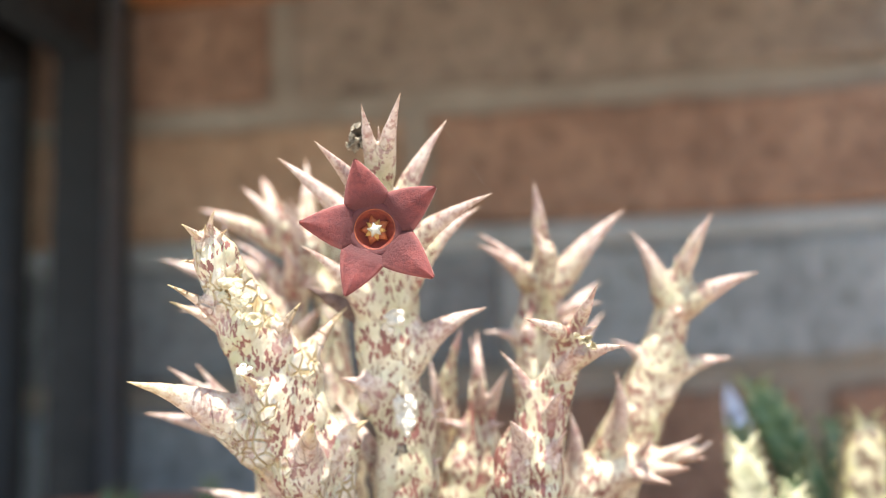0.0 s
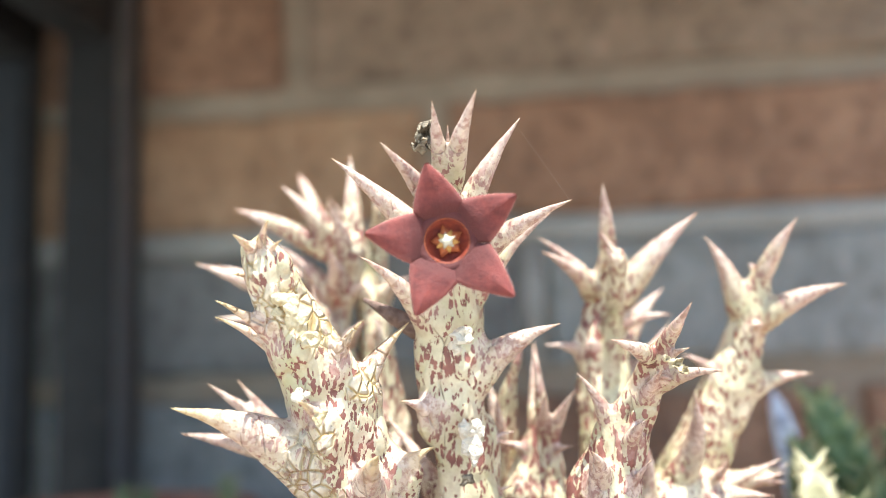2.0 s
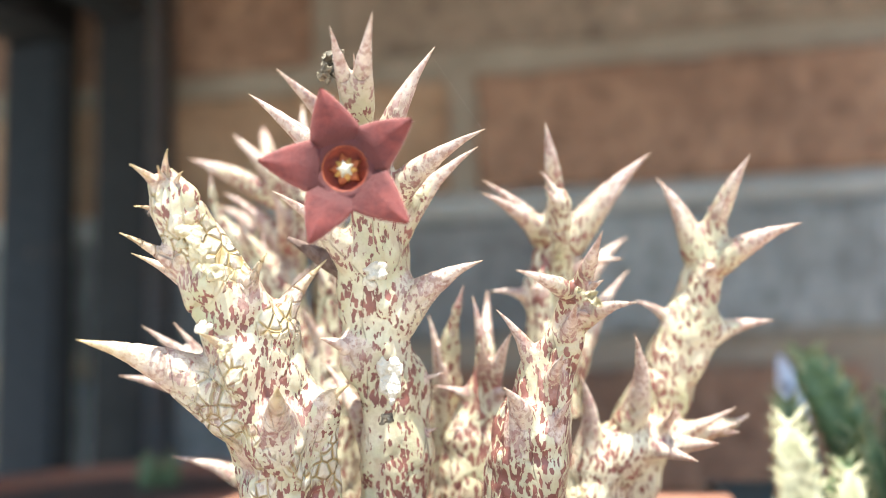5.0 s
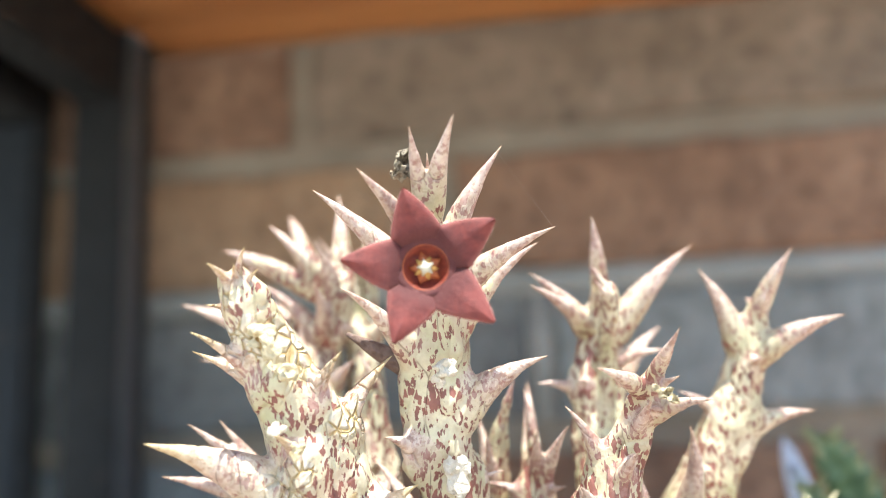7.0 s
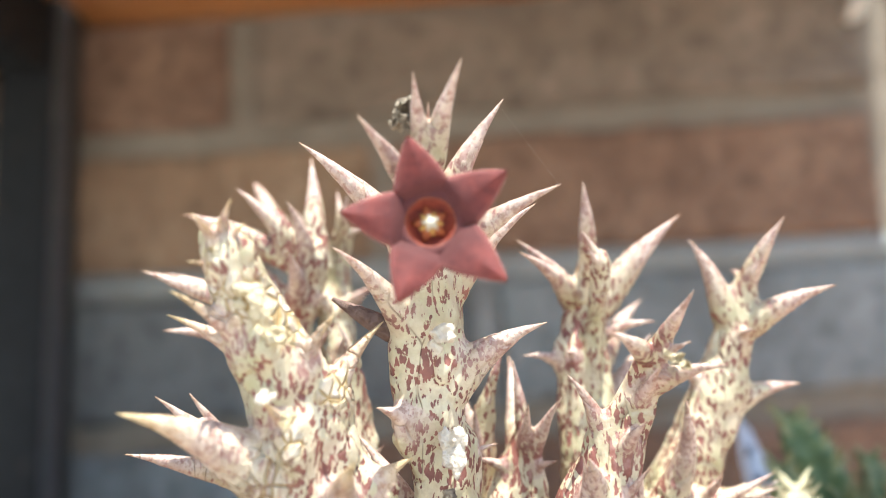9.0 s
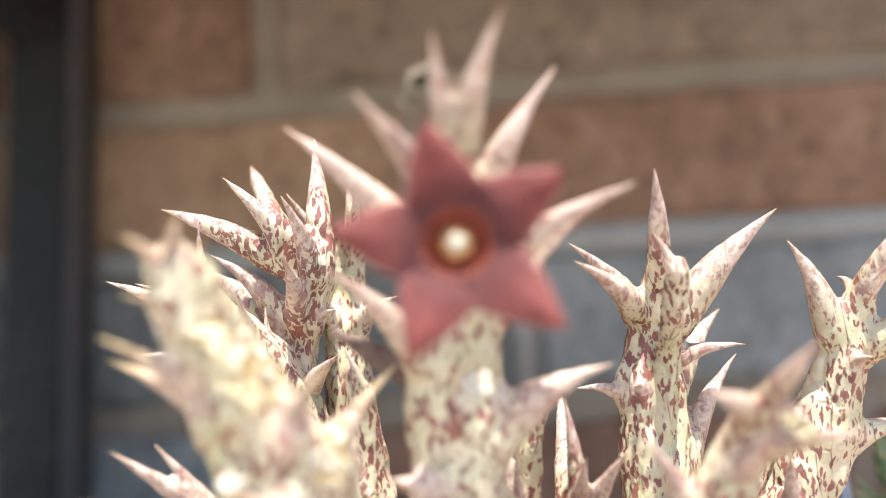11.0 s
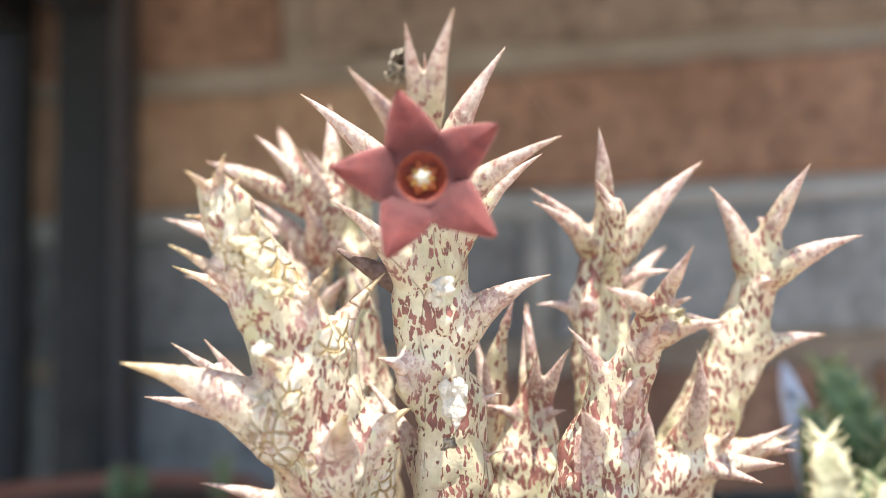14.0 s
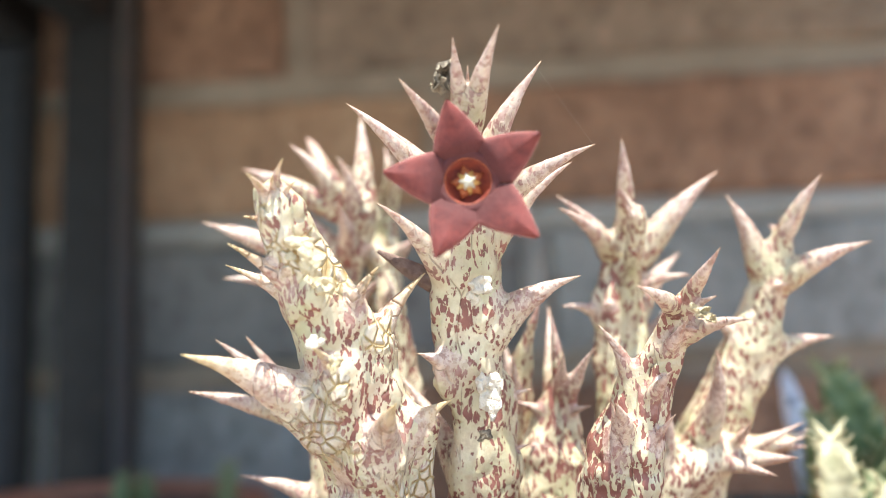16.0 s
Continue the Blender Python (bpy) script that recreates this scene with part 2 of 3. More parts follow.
# ---- mesh helpers ----
def mesh_of(name, bm, material):
    me = bpy.data.meshes.new(name)
    bm.to_mesh(me)
    bm.free()
    me.materials.append(material)
    for p in me.polygons:
        p.use_smooth = True
    return me


def part(name, bm, material, parent, label=""):
    """Links a bmesh, in world metres, as one mesh under a thing or a part."""
    ob = new(name, bm if isinstance(bm, bpy.types.Mesh) else mesh_of(name, bm, material))
    ob.parent = parent
    if parent.type == "EMPTY":
        ob.matrix_parent_inverse = Matrix.Translation(-parent.location)
    if label:
        ob["label"] = label
    return ob


def thing(name, at, label, category, group="", kind=""):
    ob = new(name)
    ob.empty_display_size = 0.02
    ob.location = at
    return tagged(ob, label, category, group, kind)


def box(bm, lo, hi, bevel=0.0):
    lo, hi = Vector(lo), Vector(hi)
    got = bmesh.ops.create_cube(bm, size=1, matrix=Matrix.Translation((lo + hi) / 2) @ Matrix.Diagonal((*(hi - lo), 1)))
    if bevel:
        edges = list({e for v in got["verts"] for e in v.link_edges})
        bmesh.ops.bevel(bm, geom=edges, offset=bevel, segments=2, affect="EDGES", profile=0.6)
    return bm


def solid(name, lo, hi, material, bevel=0.002, parent=None, label="", category="", kind="", group=""):
    bm = box(bmesh.new(), lo, hi, bevel)
    if parent:
        return part(name, bm, material, parent, label)
    me = mesh_of(name, bm, material)
    for p in me.polygons:
        p.use_smooth = False
    return tagged(new(name, me), label, category, group, kind)


def rings(bm, loops, cap=True):
    """Skins a row of equal loops of points; returns the rings of vertices."""
    vs = [[bm.verts.new(p) for p in loop] for loop in loops]
    n = len(vs[0])
    for a, b in zip(vs, vs[1:]):
        for i in range(n):
            bm.faces.new((a[i], a[(i + 1) % n], b[(i + 1) % n], b[i]))
    if cap:
        bm.faces.new(vs[0][::-1])
        bm.faces.new(vs[-1])
    return vs


def lathe(bm, profile, centre, n=40, turn=None):
    c = Vector(centre)
    loops = []
    for r, z in profile:
        loop = [Vector((r * math.cos(2 * math.pi * i / n), r * math.sin(2 * math.pi * i / n), z)) for i in range(n)]
        loops.append([c + (turn @ p if turn else p) for p in loop])
    rings(bm, loops, cap=False)
    return bm


def blob(bm, at, size, rough, seed, sub=3):
    got = bmesh.ops.create_icosphere(bm, subdivisions=sub, radius=1)
    for v in got["verts"]:
        k = 1 + rough * noise.noise(v.co * 1.7 + Vector((seed, 3, 1))) + 0.5 * rough * noise.noise(v.co * 4 + Vector((1, seed, 2)))
        v.co = Vector(at) + Vector((v.co.x * size[0], v.co.y * size[1], v.co.z * size[2])) * k
    return bm


# ---- succulent stems ----
def frames_along(pts):
    """Two directions square to a curve at each of its points."""
    out, side = [], Vector((1, 0, 0))
    for i, p in enumerate(pts):
        d = (pts[min(i + 1, len(pts) - 1)] - pts[max(i - 1, 0)]).normalized()
        side = (side - d * side.dot(d)).normalized()
        out.append((side.copy(), d.cross(side)))
    return out


def smooth_line(rows, n):
    """n even steps along a smooth curve through rows of x, y, z, r."""
    a = np.array(rows, float)
    s = np.r_[0, np.cumsum(np.linalg.norm(np.diff(a[:, :3], axis=0), axis=1))]
    slope = np.gradient(a, s, axis=0)
    out = []
    for t in np.linspace(0, s[-1], n):
        k = min(np.searchsorted(s, t, side="right") - 1, len(s) - 2)
        h = s[k + 1] - s[k]
        u = (t - s[k]) / h
        out.append((2 * u**3 - 3 * u**2 + 1) * a[k] + (u**3 - 2 * u**2 + u) * h * slope[k] + (3 * u**2 - 2 * u**3) * a[k + 1] + (u**3 - u**2) * h * slope[k + 1])
    return np.array(out)


def thorn_curve(base, reach, wide, rng, droop=0.07, down=Vector((0, 0, -1)), slender=0.17):
    """Centre points and radii of a thorn: it rises out of a rib of the stem and bends outward to its tip."""
    tip = base + reach
    length = reach.length
    low = base + down * min(0.5 * length, 1.9 * wide) + reach * 0.04
    bend = base + reach * 0.38 - Vector((0, 0, 1)) * length * droop * (1 - abs(reach.normalized().z))
    pts = []
    for i in range(15):
        s = i / 14
        p = low * (1 - s) ** 2 + bend * 2 * s * (1 - s) + tip * s * s
        pts.append(p + Vector([rng.uniform(-1, 1) for _ in range(3)]) * length * 0.003)
    pts[-1] = tip
    left = [0.0]
    for p, q in zip(pts[::-1], pts[-2::-1]):
        left.append(left[-1] + (p - q).length)
    rad = []
    for i, d in enumerate(left[::-1]):
        cone = slender * d * (0.75 + 0.5 * d / left[-1])
        full = 0.74 * wide
        rad.append((cone**-2.5 + full**-2.5) ** -0.4 * min(1.0, 0.7 + 0.1 * i) + 0.00005 if d else 0.00005)
    return pts, rad


def thorn_mesh(pts, rad, name, material, grow=1.0, n=9):
    bm = bmesh.new()
    loops = []
    for (a, b), p, r in zip(frames_along(pts), pts, rad):
        loops.append([p + (a * math.cos(2 * math.pi * j / n) + b * math.sin(2 * math.pi * j / n)) * r * grow for j in range(n)])
    rings(bm, loops)
    bmesh.ops.recalc_face_normals(bm, faces=bm.faces)
    me = mesh_of(name, bm, material)
    at = me.attributes.new("tip", "FLOAT", "POINT")
    at.data.foreach_set("value", np.repeat(np.linspace(0, 1, len(pts)), n).astype(np.float32))
    return me


def remeshed(name, bm, voxel, rounds, material):
    """One closed skin round all that bm holds, its creases rounded off."""
    rough = new("rough_form", mesh_of("rough_form", bm, material))
    m = rough.modifiers.new("skin", "REMESH")
    m.mode, m.voxel_size, m.use_smooth_shade = "VOXEL", voxel, True
    s = rough.modifiers.new("soft", "SMOOTH")
    s.factor, s.iterations = 0.5, rounds
    deps = bpy.context.evaluated_depsgraph_get()
    me = bpy.data.meshes.new_from_object(rough.evaluated_get(deps))
    me.name = name
    me.materials.clear()
    me.materials.append(material)
    old = rough.data
    bpy.data.objects.remove(rough)
    bpy.data.meshes.remove(old)
    for p in me.polygons:
        p.use_smooth = True
    return me


def wrinkle(me, seed):
    """Swellings and fine creases on the skin."""
    shift = Vector((seed * 3.7, 0, 0))
    moves = []
    for v in me.vertices:
        q = v.co * 330 + shift
        d = 0.00014 * noise.noise(q * 0.7) + 0.00004 * noise.noise(q * 2.7)
        d -= 0.00034 * max(0.0, 0.06 - abs(noise.noise(Vector((q.x * 0.9, q.y * 0.9, q.z * 0.3))))) / 0.06
        moves.append(v.co + v.normal * d)
    me.vertices.foreach_set("co", np.array([c for m in moves for c in m], np.float32))
    me.update()


def ribbed_stem(plant, rows, thorns, material, seed, voxel=0.00036, thorn_name="thorn", rib=0.25, label=""):
    """A four-angled stem that tapers along rows (mm: x, y, z, radius) with thorns (place along it, reach in mm, girth)."""
    rng = random.Random(seed)
    line = smooth_line(rows, 46)
    pts = [Vector(p[:3]) / 1000 for p in line]
    rad = [max(p[3], 0.3) / 1000 for p in line]
    bm = bmesh.new()
    loops = []
    n = 28
    turns = frames_along(pts)
    long = sum((q - p).length for p, q in zip(pts, pts[1:])) * 1000
    ribs = []
    for u, x, y, z, girth in thorns:
        a, b = turns[min(int(u * (len(pts) - 1)), len(pts) - 1)]
        way = Vector((x, y, z))
        ribs.append((u * long, math.atan2(way.dot(b), way.dot(a)), girth))
    start = ribs[0][1] if ribs else 0.0
    for i, ((a, b), p, r) in enumerate(zip(turns, pts, rad)):
        r *= min(1.0, (i + 2) / 5) ** 0.5
        at = i / (len(pts) - 1) * long
        loop = []
        for j in range(n):
            w = 2 * math.pi * j / n
            k = 0.68 + rib * 0.25 * math.cos(4 * (w - start))
            swell = bulge = 0.0
            for place, angle, girth in ribs:
                fall = at - place
                fall = math.exp(-fall / 15.0) if fall > 0 else math.exp(-((fall / 2.2) ** 2))
                off = (w - angle + math.pi) % (2 * math.pi) - math.pi
                bulge = max(bulge, girth * math.exp(-(((at - place - 1.5) / 2.6) ** 2)) * (0.6 + 0.4 * math.cos(off)))
                swell = max(swell, girth * fall * math.exp(-((off / 0.40) ** 2)))
            k += rib * 1.45 * swell + 0.10 * bulge
            k += 0.11 * noise.noise(Vector((math.cos(w) * 1.4, math.sin(w) * 1.4, at * 0.34 + seed * 7)))
            loop.append(p + (a * math.cos(w) + b * math.sin(w)) * r * k)
        loops.append(loop)
    rings(bm, loops)
    curves = []
    for u, x, y, z, girth in thorns:
        f = u * (len(pts) - 1)
        k = min(int(f), len(pts) - 2)
        base = pts[k].lerp(pts[k + 1], f - k)
        reach = Vector((x, y, z)) / 1000
        out = max(rad[min(k + 2, len(rad) - 1)], 0.0012)
        wide = min(girth * out * 1.3, reach.length * 0.5)
        down = (pts[min(k + 3, len(pts) - 1)] - pts[max(k - 1, 0)]).normalized()
        curves.append(thorn_curve(base, reach, wide, rng, down=down, slender=0.115 + 0.06 * girth + 0.5 * max(0.0, girth - 1.0)))
    for p, r in curves:
        n_fat = max(4, sum(v > voxel * 1.1 for v in r))
        p, r = p[:n_fat], r[:n_fat]
        loops = [[q + (a * math.cos(2 * math.pi * j / 12) + b * math.sin(2 * math.pi * j / 12)) * s for j in range(12)] for (a, b), q, s in zip(frames_along(p), p, r)]
        rings(bm, loops)
    bmesh.ops.recalc_face_normals(bm, faces=bm.faces)
    me = remeshed("stem", bm, voxel, 3, material)
    wrinkle(me, seed)
    co = np.empty(len(me.vertices) * 3, np.float32)
    me.vertices.foreach_get("co", co)
    co = co.reshape(-1, 3)
    tip = np.zeros(len(co), np.float32)
    for p, r in curves:
        q = np.array([tuple(v) for v in p])
        lo, hi = q.min(0) - 0.001, q.max(0) + 0.001
        near = np.where(((co > lo) & (co < hi)).all(1))[0]
        if len(near):
            d = np.linalg.norm(co[near, None] - q[None], axis=2)
            best = d.argmin(1)
            inside = d.min(1) < np.array(r)[best] * 1.5 + 0.0003
            tip[near] = np.maximum(tip[near], np.where(inside, best / 14, 0))
    me.attributes.new("tip", "FLOAT", "POINT").data.foreach_set("value", tip)
    stem = part("stem", me, material, plant, label)
    for p, r in curves:
        part(thorn_name, thorn_mesh(p, r, thorn_name, material, 0.93), material, stem)
    return stem


# ---- setting ----
GROUND_Z, WALL_Y = 0.0, 0.50
gb = bmesh.new()
bmesh.ops.create_grid(gb, x_segments=2, y_segments=2, size=400)
tagged(new("ground", mesh_of("ground", gb, GROUND)), "dry pale garden ground", "ground", kind="structure")
wall = solid("wall_north", (-1.6, WALL_Y + 0.006, 0.0), (1.6, WALL_Y + 0.22, 2.45), MORTAR, 0, label="brick wall with wide grey mortar joints", category="wall", kind="structure")

# shelf unit: black steel left frame, wooden boards above and below the plants
SHELF_Z, TOP_Z = 1.10, 1.4485
unit = thing("shelf_unit", (0.0, 0.3, 0.0), "black steel shelf unit with orange-brown wooden boards", "shelf")
solid("post", (-0.2095, 0.468, 0.0), (-0.1815, 0.4965, 1.95), BLACK_PAINT, 0.002, unit, "black painted square steel post")
# thin plate added over the black post so its lit side shows lighter
solid("side_plate", (-0.1814, 0.4695, 0.0), (-0.1804, 0.4955, 1.95), LIT_SIDE_PAINT, 0, unit, "post side painted grey for bounced light, with worn specks")
solid("post", (-0.2095, 0.140, 0.0), (-0.1815, 0.1685, 1.95), BLACK_PAINT, 0.002, unit, "black painted square steel post")
solid("rail", (-0.2075, 0.1685, 1.410), (-0.1835, 0.468, 1.448), BLACK_PAINT, 0.002, unit, "black painted steel rail")
solid("rail", (-0.2075, 0.1685, 1.075), (-0.1835, 0.468, 1.0995), BLACK_PAINT, 0.002, unit, "black painted steel rail")
solid("board", (-0.2105, 0.172, TOP_Z), (0.232, 0.4675, TOP_Z + 0.022), WOOD, 0.002, unit, "oiled orange-brown wooden board")
solid("board", (-0.18, 0.4675, TOP_Z + 0.0005), (0.232, 0.5045, TOP_Z + 0.0215), WOOD, 0.002, unit, "oiled orange-brown wooden board")
solid("board", (-0.21, 0.129, SHELF_Z - 0.022), (0.45, 0.4675, SHELF_Z), WOOD, 0.002, unit, "oiled orange-brown wooden board")
rack = thing("steel_rack", (-0.25, 0.45, 0.0), "blue-black painted steel rack beside the wooden shelf", "rack")
solid("post", (-0.264, 0.468, 0.0), (-0.232, 0.480, 1.404), BLUE_PAINT, 0.003, rack)
solid("edge_strip", (-0.2315, 0.470, 0.0), (-0.2265, 0.478, 1.404), BLACK_PAINT, 0.001, rack, "black edge strip")
solid("rail", (-0.264, 0.172, 1.4045), (-0.2275, 0.480, 1.448), BLACK_PAINT, 0.002, rack, "black painted steel rail")
# added board, mostly out of view, keeps sun and sky off the left bricks
solid("board", (-0.62, -0.05, 1.4485), (-0.2115, 0.5045, 1.4705), BLACK_PAINT, 0.002, rack, "black painted board, run forward unseen to shade the wall")


# ---- pots ----
def square_pot(name, lo, hi, top, material, label):
    pot = thing(name, ((lo[0] + hi[0]) / 2, (lo[1] + hi[1]) / 2, SHELF_Z), label, "plant pot")
    cx, cy = pot.location.x, pot.location.y
    hx, hy = (hi[0] - lo[0]) / 2, (hi[1] - lo[1]) / 2

    def ring(k, z, inset=0.0):
        return [Vector((cx + sx * (hx * k - inset), cy + sy * (hy * k - inset), z)) for sx, sy in ((-1, -1), (1, -1), (1, 1), (-1, 1))]

    bm = bmesh.new()
    rings(bm, [ring(0.78, SHELF_Z), ring(0.97, top - 0.012), ring(1.0, top - 0.012), ring(1.0, top), ring(1.0, top, 0.003), ring(0.96, top - 0.012, 0.003), ring(0.95, top - 0.02, 0.003)])
    part("pot_body", bm, material, pot)
    bm = bmesh.new()
    bmesh.ops.create_grid(bm, x_segments=24, y_segments=24, size=1)
    for v in bm.verts:
        v.co = Vector((cx + v.co.x * (hx * 0.96 - 0.003), cy + v.co.y * (hy * 0.96 - 0.003), top - 0.009 + 0.002 * noise.noise(v.co * 6)))
    part("soil", bm, SOIL, pot, "dark gritty potting soil")
    return pot


square_pot("plant_pot", (-0.036, 0.152), (0.066, 0.254), 1.206, TERRACOTTA, "square terracotta plant pot filled with gritty soil")
square_pot("plant_pot", (0.0675, 0.215), (0.1675, 0.315), 1.199, DARK_PLASTIC, "square dark plastic plant pot filled with soil")
round_pot = thing("plant_pot", (-0.150, 0.395, SHELF_Z), "round terracotta plant pot with a thick rim", "plant pot")
bm = lathe(bmesh.new(), [(0.0, 0), (0.042, 0), (0.058, 0.060), (0.065, 0.060), (0.067, 0.062), (0.067, 0.0845), (0.065, 0.087), (0.060, 0.087), (0.058, 0.0845), (0.056, 0.08)], (-0.150, 0.395, SHELF_Z), 56)
part("pot_body", bm, TERRACOTTA, round_pot)
bm = lathe(bmesh.new(), [(0.057, 0.082), (0.03, 0.085), (0.0, 0.085)], (-0.150, 0.395, SHELF_Z), 40)
part("soil", bm, SOIL, round_pot, "dark gritty potting soil")

# ---- the flowering succulent ----
plant = thing("succulent_plant", (0.018, 0.20, 1.203), "thorny pale succulent with maroon flecks and one red star flower", "succulent")
STEMS = []
# main
STEMS.append(([(15.6, 168.0, 1266.4, 0.80), (16.3, 171.0, 1262.7, 1.90), (16.2, 178.0, 1255.7, 3.40), (15.3, 181.0, 1248.5, 5.16), (14.5, 183.0, 1241.0, 5.70), (14.6, 184.0, 1236.4, 5.14), (15.9, 186.0, 1230.1, 5.23), (15.4, 188.0, 1220.7, 5.92), (14.2, 190.0, 1209.7, 6.50)],
    [(0.03, 0.2, -8.2, 6.6, 1), (0.03, 5.4, -9.2, 7.3, 1), (0.11, 9.3, -0.4, 10.8, 0.9), (0.09, 0.9, -5.4, 7.9, 0.5), (0.10, -6.2, -12.1, 5.2, 0.8), (0.18, -14.8, -3.5, 10.1, 0.9), (0.18, 15.2, -4.5, 2.9, 0.8), (0.26, 13.2, 2.4, 7.1, 0.8), (0.33, -10.1, -10.2, 5.0, 0.75), (0.43, 14.8, -2.2, 2.2, 1.1), (0.55, -5.4, -7.9, 0.4, 1.2), (0.63, 7.4, 1.6, 0.1, 0.9), (0.77, -11.6, 4.7, 10.8, 0.6), (0.76, 6.6, -2.2, 1.0, 0.9)]))
# corky
STEMS.append(([(-6.0, 164.0, 1257.1, 3.30), (-4.8, 166.0, 1253.3, 4.00), (-3.3, 169.0, 1248.7, 4.75), (-1.6, 171.0, 1244.4, 5.32), (-0.4, 173.0, 1239.9, 6.08), (0.5, 175.0, 1234.7, 6.70), (1.9, 177.0, 1229.3, 7.07), (2.8, 179.0, 1223.9, 7.25), (3.0, 182.0, 1212.8, 7.44)],
    [(0.00, -0.3, -6.0, -0.2, 0.6), (0.00, 3.2, -4.0, 1.7, 0.5), (0.02, 0.3, -5.4, -0.1, 0.7), (0.02, 1.7, -4.4, 0.8, 0.6), (0.03, 3.7, -2.7, 0.8, 0.6), (0.08, -3.1, -3.8, -0.8, 0.55), (0.26, -7.4, -8.1, 3.5, 0.85), (0.29, -11.1, -0.7, 3.4, 0.6), (0.35, 7.6, -5.9, 4.6, 0.9), (0.44, 10.5, 2.6, 8.6, 1.05), (0.51, -15.5, -12.7, 2.5, 1.1), (0.68, 6.2, -13.5, 4.1, 1.1), (0.68, 10.9, -1.5, 3.8, 1.25), (0.83, -4.5, -9.7, 5.4, 0.7), (0.47, -0.7, -11.0, 1.0, 0.5)]))
# left_back
STEMS.append(([(-15.8, 198.0, 1261.2, 0.64), (-15.4, 200.0, 1257.3, 1.37), (-12.8, 202.0, 1253.8, 2.08), (-9.3, 204.0, 1249.5, 2.74), (-6.3, 206.0, 1243.3, 3.53), (-3.6, 207.0, 1234.8, 3.82), (-1.4, 207.0, 1225.5, 3.87)],
    [(0.00, 0.3, -1.0, 3.3, 0.8), (0.17, -13.5, -2.1, 3.7, 0.9), (0.13, -9.5, -0.4, 2.2, 0.8), (0.25, 1.7, -6.3, 3.4, 0.6), (0.35, -0.0, 0.3, 5.3, 0.6), (0.30, -13.5, -4.0, -1.5, 1)]))
# left_low
STEMS.append(([(-10.9, 193.0, 1233.3, 1.72), (-8.6, 195.0, 1228.2, 2.23), (-6.2, 196.0, 1221.4, 3.90), (-3.2, 197.0, 1211.3, 5.57)],
    [(0.08, -14.0, -7.7, 1.6, 1), (0.05, -9.2, -9.4, 7.9, 0.7), (0.20, -7.3, -7.6, 11.3, 0.7), (0.60, -13.3, -4.1, 0.8, 0.8)]))
# back_left
STEMS.append(([(-2.3, 204.0, 1263.3, 1.20), (-2.7, 205.0, 1260.6, 2.30), (-4.2, 207.0, 1257.2, 2.90), (-6.4, 209.0, 1252.8, 3.20), (-7.7, 210.0, 1247.6, 3.60), (-8.2, 211.0, 1242.9, 4.10), (-4.9, 212.0, 1236.0, 4.83), (-4.5, 212.0, 1230.0, 4.94)],
    [(0.03, -1.4, 2.6, 15.0, 1.05), (0.05, -2.8, -8.7, 5.9, 1), (0.22, -12.1, -3.3, 5.9, 1.05), (0.24, -17.5, 6.4, 6.3, 0.9), (0.22, -0.8, -11.3, 4.0, 1), (0.25, 4.2, -3.8, -0.9, 0.9), (0.36, -3.7, -4.0, 3.3, 0.8), (0.50, 7.9, -10.1, 1.8, 1)]))
# behind_flower
STEMS.append(([(0.9, 208.0, 1267.0, 1.10), (-0.5, 212.0, 1264.2, 2.09), (-1.5, 214.0, 1258.9, 2.84), (-1.6, 214.0, 1251.3, 3.58), (-1.0, 213.0, 1240.2, 4.09), (0.6, 212.0, 1226.1, 4.24)],
    [(0.00, -1.3, 2.0, 5.4, 0.92), (0.00, 1.1, -2.0, 3.6, 0.92), (0.06, 4.5, 0.0, 0.9, 0.92), (0.19, -6.8, -5.1, 9.1, 0.92), (0.30, 8.0, -8.0, -0.5, 1), (0.32, -4.7, -10.0, 2.7, 0.92), (0.52, 2.6, -7.6, 2.4, 0.8)]))
# back_mid
STEMS.append(([(38.3, 201.0, 1259.3, 0.95), (37.9, 204.0, 1255.6, 2.29), (37.1, 206.0, 1251.1, 3.04), (36.2, 207.0, 1245.4, 4.16), (36.2, 208.0, 1239.5, 5.09), (36.1, 208.0, 1232.7, 5.39), (35.8, 208.0, 1224.8, 5.48)],
    [(0.02, -1.1, -5.5, 9.2, 1.08), (0.18, 14.6, -0.8, 9.9, 1.08), (0.15, -10.5, -5.3, 5.5, 1), (0.15, -10.3, -9.3, 2.9, 0.84), (0.30, 10.5, -1.2, -1.8, 0.96), (0.42, -8.9, -4.9, -1.7, 0.96), (0.42, -2.7, -6.9, -1.8, 0.96), (0.42, 12.4, 15.1, 7.9, 0.84), (0.70, 12.2, 6.0, 11.6, 0.84)]))
# back_right
STEMS.append(([(61.6, 204.0, 1256.5, 1.12), (60.8, 206.0, 1252.8, 2.09), (59.2, 208.0, 1246.3, 3.09), (57.0, 210.0, 1239.2, 4.51), (53.3, 211.0, 1231.2, 5.59), (48.9, 212.0, 1222.3, 6.50), (45.2, 212.0, 1212.6, 6.77), (42.9, 212.0, 1203.9, 6.85)],
    [(0.01, 4.2, -5.3, 5.7, 1.08), (0.11, -7.6, -3.6, 9.0, 1.08), (0.02, -0.4, 7.5, 0.8, 0.75), (0.10, 11.6, -6.4, 0.1, 1.08), (0.18, 1.0, -6.2, -1.2, 1), (0.32, 12.1, 1.2, -1.5, 1.08), (0.31, -8.9, -3.7, 1.7, 0.88), (0.06, 1.9, -5.5, 3.0, 0.75)]))
